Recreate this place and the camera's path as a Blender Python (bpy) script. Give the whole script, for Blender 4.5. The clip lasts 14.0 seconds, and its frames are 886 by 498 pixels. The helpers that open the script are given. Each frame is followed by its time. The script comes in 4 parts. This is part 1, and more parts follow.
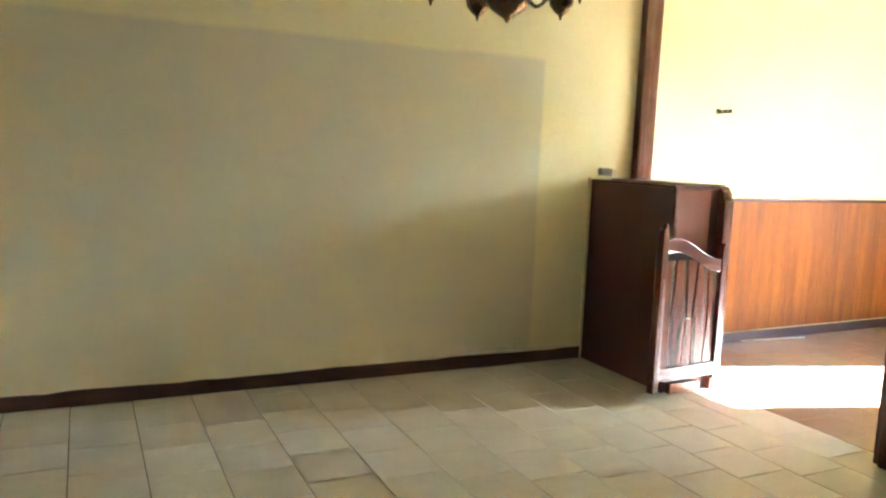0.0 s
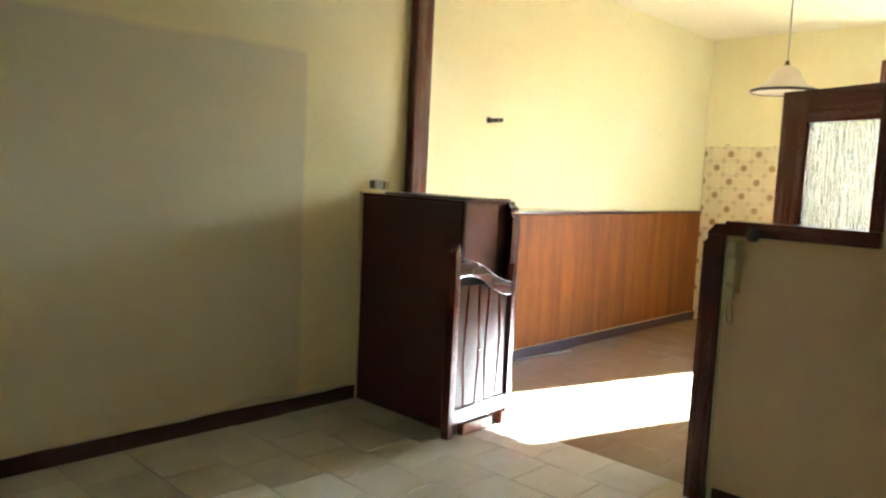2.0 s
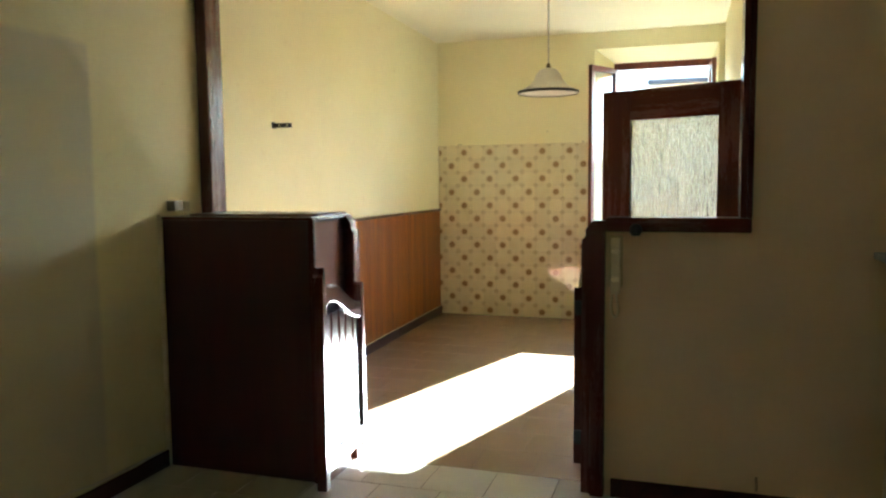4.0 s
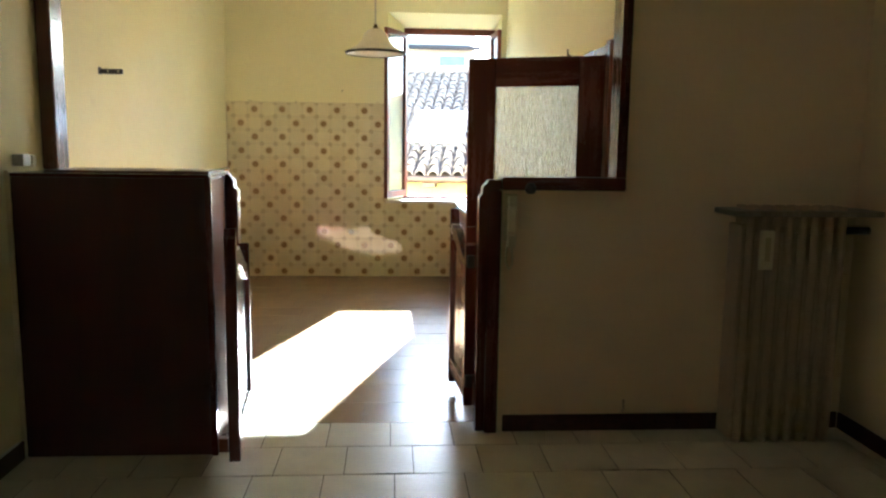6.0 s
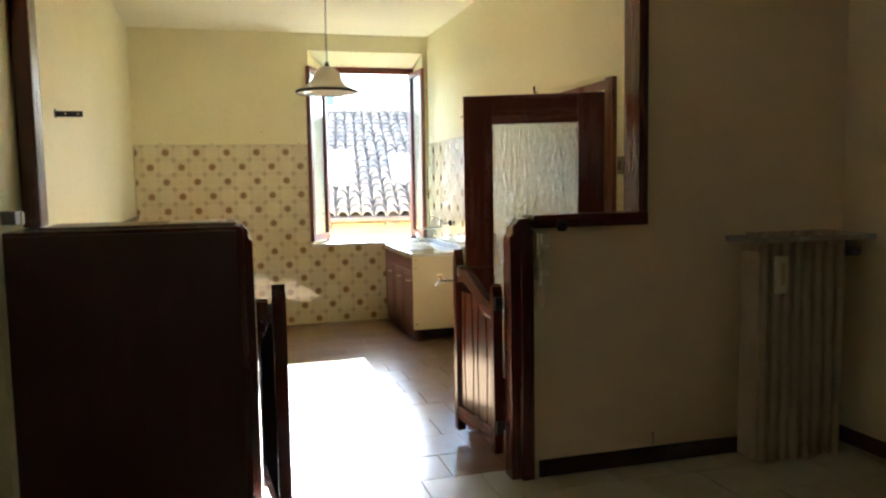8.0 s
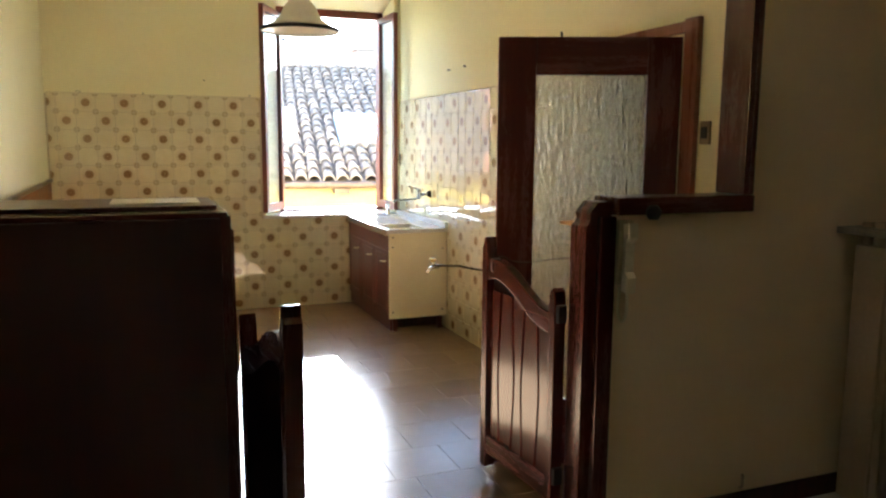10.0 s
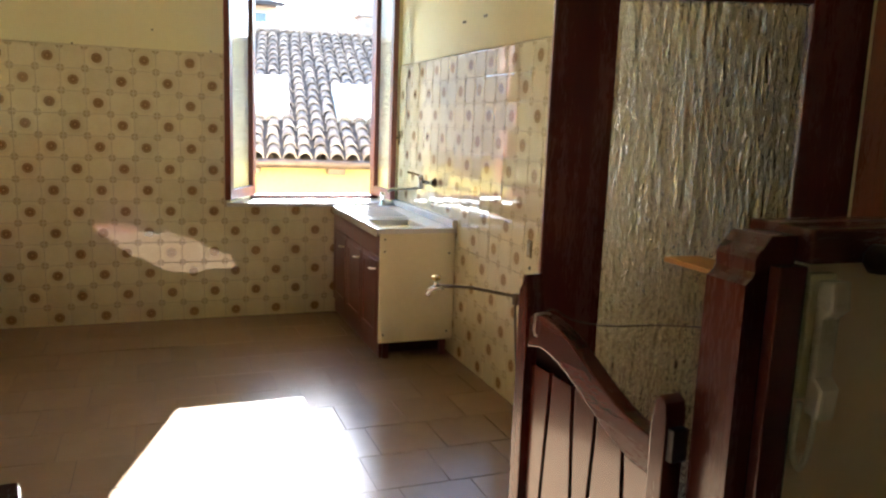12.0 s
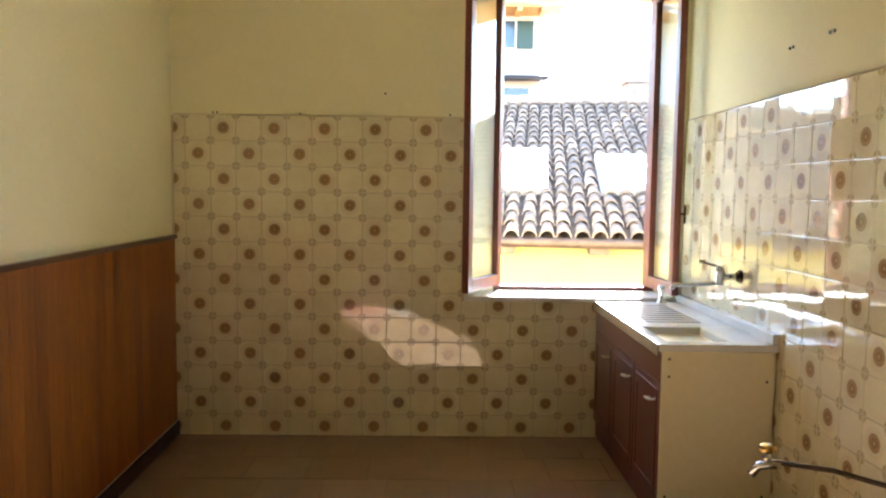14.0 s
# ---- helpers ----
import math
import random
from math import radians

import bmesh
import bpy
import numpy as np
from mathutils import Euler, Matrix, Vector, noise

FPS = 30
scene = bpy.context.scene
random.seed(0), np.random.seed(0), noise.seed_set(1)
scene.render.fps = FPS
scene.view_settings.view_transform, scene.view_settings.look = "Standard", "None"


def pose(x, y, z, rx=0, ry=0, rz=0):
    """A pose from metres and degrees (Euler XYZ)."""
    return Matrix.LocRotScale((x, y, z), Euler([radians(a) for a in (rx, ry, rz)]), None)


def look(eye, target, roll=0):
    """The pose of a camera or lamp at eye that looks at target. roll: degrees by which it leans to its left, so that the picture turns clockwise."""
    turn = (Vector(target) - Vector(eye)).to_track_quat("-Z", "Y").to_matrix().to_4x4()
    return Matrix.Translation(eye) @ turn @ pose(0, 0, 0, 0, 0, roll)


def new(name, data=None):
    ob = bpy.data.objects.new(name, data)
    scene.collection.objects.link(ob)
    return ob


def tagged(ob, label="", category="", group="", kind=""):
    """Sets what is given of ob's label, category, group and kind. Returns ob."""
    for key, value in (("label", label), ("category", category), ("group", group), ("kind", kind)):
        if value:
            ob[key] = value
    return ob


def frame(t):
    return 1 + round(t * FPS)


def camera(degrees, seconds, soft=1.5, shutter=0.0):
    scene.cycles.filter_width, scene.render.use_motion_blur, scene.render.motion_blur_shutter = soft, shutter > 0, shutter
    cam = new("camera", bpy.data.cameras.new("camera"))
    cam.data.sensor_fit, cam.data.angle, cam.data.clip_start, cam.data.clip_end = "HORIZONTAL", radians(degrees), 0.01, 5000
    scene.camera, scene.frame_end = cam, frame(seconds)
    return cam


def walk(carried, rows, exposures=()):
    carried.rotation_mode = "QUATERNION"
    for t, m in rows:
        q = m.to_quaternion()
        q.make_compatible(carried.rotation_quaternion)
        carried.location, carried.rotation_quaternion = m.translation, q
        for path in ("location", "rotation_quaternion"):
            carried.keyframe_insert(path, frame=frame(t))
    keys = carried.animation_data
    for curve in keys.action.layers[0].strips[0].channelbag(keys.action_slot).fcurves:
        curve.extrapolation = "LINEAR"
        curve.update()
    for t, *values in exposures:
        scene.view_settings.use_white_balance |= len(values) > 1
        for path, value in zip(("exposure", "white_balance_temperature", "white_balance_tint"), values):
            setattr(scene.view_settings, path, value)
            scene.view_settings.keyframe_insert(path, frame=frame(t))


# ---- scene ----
cam = camera(61.0, 14.0, soft=2.3)
METRES, EYE, TILT, LEAN, TURN = 8.0, 1.5, 0.0, 0.0, -25.8
ROWS = [
    (0.0, 0.0, 0.0, 0.0, 0.29, -7.2, -2.32),
    (0.5, -0.0013, 0.0206, 0.0005, -2.62, -7.46, -5.42),
    (1.0, -0.0043, 0.0432, 0.0008, -7.56, -7.15, -3.61),
    (1.5, -0.0113, 0.0671, -0.0017, -16.48, -6.82, -3.24),
    (2.0, -0.0125, 0.1056, 0.001, -19.9, -5.71, -2.76),
    (2.5, -0.0205, 0.1397, -0.0006, -21.85, -6.54, -3.12),
    (3.0, -0.0476, 0.1673, 0.0023, -30.54, -6.7, 0.41),
    (3.5, -0.0606, 0.1986, 0.0019, -38.7, -5.38, 4.04),
    (4.0, -0.0975, 0.2185, 0.003, -46.32, -4.98, 0.55),
    (6.5, -0.184, 0.3367, 0.0024, -70.25, -9.34, -0.35),
    (7.0, -0.1852, 0.3714, 0.0026, -70.87, -10.45, -0.55),
    (7.5, -0.1955, 0.4005, 0.0043, -74.95, -6.8, -0.63),
    (8.0, -0.1824, 0.4266, 0.004, -79.8, -5.13, 0.99),
    (8.5, -0.16, 0.4511, 0.0064, -81.24, -3.31, -0.25),
    (9.0, -0.1369, 0.4837, 0.0076, -84.0, -4.57, 0.24),
    (11.5, 0.0669, 0.5216, 0.003, -84.45, -10.75, -1.01),
    (12.0, 0.1123, 0.5228, 0.0026, -84.75, -9.51, -2.08),
    (12.5, 0.1547, 0.5175, 0.0002, -72.01, -10.57, -2.92),
    (13.0, 0.1915, 0.5288, -0.0018, -65.24, -12.66, -2.31),
    (13.5, 0.2235, 0.5454, -0.0006, -67.54, -7.01, -1.32),
    (14.0, 0.2664, 0.5605, 0.0015, -65.1, -4.4, -0.71),
]
EXPOSURES = [
    (0.0, 7.05, 5350, 4), (1.0, 6.7, 5320, 3), (2.0, 6.12, 5280, 2), (3.0, 5.84, 5280, 0), (4.0, 5.3, 5280, 0), (6.5, 5.02, 5340, 3),
    (7.5, 5.0, 5340, 3), (9.0, 4.97, 5380, 4), (12.0, 4.55, 5600, 9), (14.0, 4.52, 5700, 9)]
walk(cam, [(t, pose(0, 0, EYE, TILT, LEAN, TURN) @ pose(METRES * x, METRES * y, METRES * z, 90 + pitch, roll, yaw)) for t, x, y, z, yaw, pitch, roll in ROWS], EXPOSURES)

# world, sun, exposure
SUN = Vector((2.07, -0.642, 1.0)).normalized()
world = bpy.data.worlds.new("sky")
scene.world = world
world.use_nodes = True
wn = world.node_tree
sky = wn.nodes.new("ShaderNodeTexSky")
sky.sky_type = "NISHITA"
sky.sun_disc = False
sky.sun_elevation = math.asin(SUN.z)
sky.sun_rotation = math.atan2(SUN.x, SUN.y)
sky.air_density, sky.dust_density = 1.0, 0.6
wn.links.new(sky.outputs[0], wn.nodes["Background"].inputs[0])
wn.nodes["Background"].inputs[1].default_value = 0.095
sun_data = bpy.data.lights.new("sun", "SUN")
sun_data.energy, sun_data.angle, sun_data.color = 5.0, radians(0.53), (1.0, 0.95, 0.87)
sun = new("sun", sun_data)
sun.matrix_world = look(SUN * 40, (0, 0, 0))


# ---------------------------------------------------------------- materials
def node(nt, kind, **props):
    n = nt.nodes.new(kind)
    for k, v in props.items():
        n.inputs[k].default_value = v
    return n


def mixed(nt, fac, a, b, blend="MIX"):
    m = nt.nodes.new("ShaderNodeMix")
    m.data_type, m.blend_type = "RGBA", blend
    for sock, v in ((m.inputs[0], fac), (m.inputs[6], a), (m.inputs[7], b)):
        if isinstance(v, bpy.types.NodeSocket):
            nt.links.new(v, sock)
        elif isinstance(v, (int, float)):
            sock.default_value = v
        else:
            sock.default_value = (*v, 1)
    return m.outputs[2]


def ramp(nt, src, lo, hi):
    r = nt.nodes.new("ShaderNodeMapRange")
    r.inputs[1].default_value, r.inputs[2].default_value = lo, hi
    nt.links.new(src, r.inputs[0])
    return r.outputs[0]


def calc(nt, op, a, b=0.0):
    m = nt.nodes.new("ShaderNodeMath")
    m.operation = op
    for sock, v in ((m.inputs[0], a), (m.inputs[1], b)):
        if isinstance(v, bpy.types.NodeSocket):
            nt.links.new(v, sock)
        else:
            sock.default_value = v
    return m.outputs[0]


def noisy(nt, vec, scale, detail=4.0, rough=0.55):
    n = node(nt, "ShaderNodeTexNoise", Scale=scale, Detail=detail, Roughness=rough)
    nt.links.new(vec, n.inputs["Vector"])
    return n.outputs[0]


def surface(name, c1, c2, scale=3.0, fine=60.0, rough=0.6, bump=0.1, stretch=(1, 1, 1), metallic=0.0, coat=0.0,
            vary=0.0, spread=0.12, fine_amount=0.35, dist=0.004, gloss_vary=0.07):
    """A surface of two tones at two scales, with relief; vary: brightness that differs from piece to piece."""
    m = bpy.data.materials.new(name)
    m.use_nodes = True
    nt = m.node_tree
    bsdf = nt.nodes["Principled BSDF"]
    tc = nt.nodes.new("ShaderNodeTexCoord")
    mp = node(nt, "ShaderNodeMapping", Scale=stretch)
    nt.links.new(tc.outputs["Object"], mp.inputs[0])
    vec = mp.outputs[0]
    if vary:
        info = nt.nodes.new("ShaderNodeObjectInfo")
        add = nt.nodes.new("ShaderNodeVectorMath")
        shift = calc(nt, "MULTIPLY", info.outputs["Random"], 37.0)
        nt.links.new(vec, add.inputs[0])
        nt.links.new(shift, add.inputs[1])
        vec = add.outputs[0]
    big, small = noisy(nt, vec, scale), noisy(nt, vec, fine, 6.0)
    tone = calc(nt, "ADD", calc(nt, "MULTIPLY", big, 1 - fine_amount), calc(nt, "MULTIPLY", small, fine_amount))
    col = mixed(nt, ramp(nt, tone, 0.5 - spread, 0.5 + spread), c1, c2)
    if vary:
        v = ramp(nt, info.outputs["Random"], 0, 1)
        rng = v.node
        rng.inputs[3].default_value, rng.inputs[4].default_value = 1 - vary, 1 + vary
        hsv = nt.nodes.new("ShaderNodeHueSaturation")
        nt.links.new(col, hsv.inputs["Color"])
        nt.links.new(v, hsv.inputs["Value"])
        col = hsv.outputs[0]
    nt.links.new(col, bsdf.inputs["Base Color"])
    rr = ramp(nt, tone, 0.3, 0.7)
    rr.node.inputs[3].default_value, rr.node.inputs[4].default_value = max(rough - gloss_vary, 0.03), min(max(rough + gloss_vary, 0.05), 1)
    nt.links.new(rr, bsdf.inputs["Roughness"])
    bsdf.inputs["Metallic"].default_value = metallic
    bsdf.inputs["Coat Weight"].default_value = coat
    bsdf.inputs["Coat Roughness"].default_value = 0.12
    if bump:
        b = node(nt, "ShaderNodeBump", Strength=bump, Distance=dist)
        nt.links.new(tone, b.inputs["Height"])
        nt.links.new(b.outputs[0], bsdf.inputs["Normal"])
    m["tone"] = 1
    return m


def base_color_link(m):
    nt = m.node_tree
    bsdf = nt.nodes["Principled BSDF"]
    return nt, bsdf, bsdf.inputs["Base Color"].links[0].from_socket


CREAM1, CREAM2 = (0.82, 0.77, 0.46), (0.88, 0.84, 0.56)
plaster = surface("cream_plaster", CREAM1, CREAM2, 1.3, 35, 0.75, 0.25, spread=0.2)
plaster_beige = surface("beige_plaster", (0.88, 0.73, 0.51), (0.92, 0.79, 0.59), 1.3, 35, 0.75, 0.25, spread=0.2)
ceiling_paint = surface("ceiling_paint", (0.85, 0.82, 0.60), (0.90, 0.87, 0.68), 1.0, 30, 0.8, 0.2, spread=0.2)


def stained_plaster():
    """The cream plaster with the grey outline that a large wardrobe left on it."""
    m = surface("stained_plaster", CREAM1, CREAM2, 1.3, 35, 0.75, 0.25, spread=0.2)
    nt, bsdf, col = base_color_link(m)
    tc = nt.nodes.new("ShaderNodeTexCoord")
    sep = nt.nodes.new("ShaderNodeSeparateXYZ")
    nt.links.new(tc.outputs["Object"], sep.inputs[0])
    wob = calc(nt, "MULTIPLY", calc(nt, "SUBTRACT", noisy(nt, tc.outputs["Object"], 3.0), 0.5), 0.05)
    x, z = calc(nt, "ADD", sep.outputs[0], wob), calc(nt, "ADD", sep.outputs[2], wob)
    right, top = ramp(nt, x, 2.97, 2.94), ramp(nt, z, 2.20, 2.165)
    left = ramp(nt, x, -0.9, 0.12)
    left.node.inputs[3].default_value = 0.45
    low = ramp(nt, z, 0.1, 0.7)
    low.node.inputs[3].default_value = 0.55
    mask = calc(nt, "MULTIPLY", calc(nt, "MULTIPLY", right, top), calc(nt, "MULTIPLY", left, low))
    mask = calc(nt, "MULTIPLY", mask, 0.68)
    col = mixed(nt, mask, col, (0.62, 0.60, 0.47))
    scuff = ramp(nt, noisy(nt, tc.outputs["Object"], 7.0, 8.0, 0.7), 0.60, 0.75)
    col = mixed(nt, calc(nt, "MULTIPLY", scuff, 0.25), col, (0.55, 0.45, 0.28))
    chalk = calc(nt, "MULTIPLY", ramp(nt, sep.outputs[2], 0.20, 0.10), ramp(nt, noisy(nt, tc.outputs["Object"], 5.0, 6.0, 0.65), 0.45, 0.6))
    col = mixed(nt, calc(nt, "MULTIPLY", chalk, 0.6), col, (0.84, 0.80, 0.68))
    nt.links.new(col, bsdf.inputs["Base Color"])
    return m


wardrobe_stain = stained_plaster()
dark_wood = surface("dark_mahogany", (0.058, 0.0125, 0.008), (0.112, 0.025, 0.014), 1.8, 40, 0.27, 0.04, (9, 9, 0.8), coat=0.35, spread=0.24, gloss_vary=0.02)
dark_wood_x = surface("dark_mahogany_x", (0.058, 0.0125, 0.008), (0.112, 0.025, 0.014), 1.8, 40, 0.27, 0.04, (0.8, 9, 9), coat=0.35, spread=0.24, gloss_vary=0.02)
dark_wood_y = surface("dark_mahogany_y", (0.058, 0.0125, 0.008), (0.112, 0.025, 0.014), 1.8, 40, 0.27, 0.04, (9, 0.8, 9), coat=0.35, spread=0.24, gloss_vary=0.02)
gate_wood = surface("varnished_gate_wood", (0.058, 0.0125, 0.008), (0.112, 0.025, 0.014), 1.8, 40, 0.22, 0.02, (9, 9, 0.8), coat=0.75, spread=0.3, gloss_vary=0.02)
# dull near-black that puts the shade of the gate's board gaps into colour
gap_shade = surface("gap_shade", (0.010, 0.005, 0.004), (0.022, 0.009, 0.007), 3, 40, 0.9, 0.05)
gap_shade.node_tree.nodes["Principled BSDF"].inputs["Specular IOR Level"].default_value = 0.1
panel_wood = surface("brown_panel", (0.045, 0.010, 0.007), (0.085, 0.020, 0.013), 2.0, 50, 0.38, 0.05, (8, 8, 0.7), coat=0.15, spread=0.32)
red_wood = surface("red_wood", (0.15, 0.042, 0.017), (0.22, 0.066, 0.026), 2.0, 45, 0.3, 0.05, (9, 9, 0.8), coat=0.3)
panel_red = surface("worn_red_panel", (0.15, 0.042, 0.017), (0.24, 0.072, 0.028), 2.0, 45, 0.62, 0.06, (9, 9, 0.8), spread=0.25)
sash_wood = surface("sash_wood", (0.11, 0.022, 0.011), (0.19, 0.045, 0.022), 2.0, 45, 0.4, 0.1, (9, 9, 0.8), coat=0.2)
pine = surface("varnished_pine", (0.157, 0.044, 0.003), (0.34, 0.120, 0.005), 1.5, 12, 0.5, 0.04, (6, 6, 0.8), vary=0.13, spread=0.2)
pine.node_tree.nodes["Principled BSDF"].inputs["Specular IOR Level"].default_value = 0.3
skirt_wood = surface("skirting_wood", (0.030, 0.012, 0.010), (0.07, 0.026, 0.02), 3, 40, 0.45, 0.2, (1, 9, 9))
grout = surface("grout", (0.10, 0.085, 0.06), (0.17, 0.145, 0.11), 5, 90, 0.9, 0.3)
tile_grout = surface("tile_grout", (0.50, 0.42, 0.27), (0.60, 0.52, 0.35), 6, 80, 0.8, 0.2)
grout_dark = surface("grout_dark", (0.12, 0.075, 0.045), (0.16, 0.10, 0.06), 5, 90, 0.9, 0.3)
pale_tile = surface("pale_floor_tile", (0.44, 0.415, 0.335), (0.60, 0.57, 0.465), 5, 70, 0.32, 0.06, vary=0.03, spread=0.26, gloss_vary=0.03)
tan_tile = surface("tan_floor_tile", (0.222, 0.150, 0.092), (0.268, 0.184, 0.114), 7, 120, 0.235, 0.0, vary=0.05, spread=0.3, gloss_vary=0.02)
cream_lam = surface("cream_laminate", (0.82, 0.74, 0.48), (0.87, 0.80, 0.56), 2, 30, 0.4, 0.04)
red_lam = surface("red_brown_laminate", (0.11, 0.026, 0.018), (0.19, 0.05, 0.032), 2, 40, 0.33, 0.08, (7, 7, 0.7), coat=0.2)
white_enamel = surface("white_enamel", (0.76, 0.75, 0.70), (0.83, 0.82, 0.78), 4, 60, 0.18, 0.02)
marble = surface("pale_marble", (0.62, 0.60, 0.54), (0.80, 0.78, 0.72), 6, 40, 0.3, 0.04)
grey_marble = surface("grey_marble", (0.22, 0.20, 0.16), (0.36, 0.33, 0.27), 7, 50, 0.4, 0.05)
steel = surface("steel", (0.55, 0.56, 0.57), (0.72, 0.73, 0.74), 8, 120, 0.2, 0.02, metallic=1.0)
copper_dark = surface("tarnished_pipe", (0.07, 0.05, 0.035), (0.13, 0.10, 0.07), 12, 80, 0.4, 0.1, metallic=0.5)
brass = surface("brass", (0.50, 0.33, 0.10), (0.70, 0.50, 0.18), 10, 80, 0.3, 0.05, metallic=1.0)
old_brass = surface("old_brass", (0.06, 0.038, 0.016), (0.16, 0.10, 0.04), 8, 60, 0.25, 0.06, metallic=0.9)
black_metal = surface("black_metal", (0.02, 0.018, 0.016), (0.05, 0.045, 0.04), 8, 60, 0.45, 0.05, metallic=0.5)
ivory = surface("ivory_plastic", (0.58, 0.52, 0.30), (0.66, 0.60, 0.38), 5, 60, 0.4, 0.03)
pale_plastic = surface("pale_plastic", (0.80, 0.76, 0.58), (0.86, 0.82, 0.64), 5, 60, 0.3, 0.03)
white_plastic = surface("white_plastic", (0.70, 0.68, 0.62), (0.78, 0.76, 0.70), 5, 60, 0.4, 0.03)
rad_paint = surface("radiator_enamel", (0.49, 0.385, 0.28), (0.57, 0.455, 0.335), 4, 60, 0.5, 0.1)
shade_white = surface("shade_white", (0.72, 0.69, 0.60), (0.80, 0.77, 0.68), 5, 50, 0.35, 0.03)
paper = surface("paper", (0.70, 0.68, 0.60), (0.78, 0.76, 0.70), 5, 60, 0.7, 0.05)
socket_grey = surface("socket_grey", (0.26, 0.25, 0.20), (0.38, 0.36, 0.30), 12, 60, 0.35, 0.05)
switch_tan = surface("switch_tan", (0.20, 0.15, 0.075), (0.28, 0.21, 0.11), 8, 60, 0.4, 0.03)
chimney_render = surface("chimney_render", (0.22, 0.17, 0.145), (0.33, 0.265, 0.23), 3, 30, 0.85, 0.2)
cord_white = surface("cord_white", (0.55, 0.52, 0.45), (0.62, 0.6, 0.52), 8, 60, 0.6, 0.03)
roof_clay = surface("roof_clay", (0.17, 0.105, 0.072), (0.46, 0.33, 0.24), 6, 50, 0.85, 0.3, vary=0.28, spread=0.2)
ochre_wall = surface("ochre_render", (0.50, 0.37, 0.13), (0.56, 0.43, 0.17), 0.8, 20, 0.85, 0.2)
pale_render = surface("pale_render", (0.55, 0.51, 0.44), (0.64, 0.60, 0.53), 0.6, 20, 0.85, 0.2)
ochre_shadow = surface("ochre_shadow", (0.22, 0.15, 0.055), (0.28, 0.19, 0.07), 2, 30, 0.8, 0.1)
orange_wood = surface("eave_board", (0.48, 0.24, 0.06), (0.62, 0.34, 0.10), 2, 40, 0.6, 0.1, (1, 8, 8))
shutter_green = surface("shutter_green", (0.006, 0.026, 0.018), (0.010, 0.036, 0.026), 4, 40, 0.5, 0.1)
far_glass = surface("far_pane", (0.03, 0.045, 0.065), (0.05, 0.07, 0.10), 2, 20, 0.1, 0)
dark_slate = surface("dark_slate", (0.018, 0.014, 0.014), (0.035, 0.028, 0.028), 4, 40, 0.8, 0.1)
gutter_metal = surface("gutter", (0.12, 0.07, 0.045), (0.2, 0.12, 0.08), 4, 40, 0.5, 0.1, metallic=0.4)
street = surface("street_stone", (0.16, 0.15, 0.14), (0.28, 0.26, 0.24), 2, 30, 0.9, 0.3)


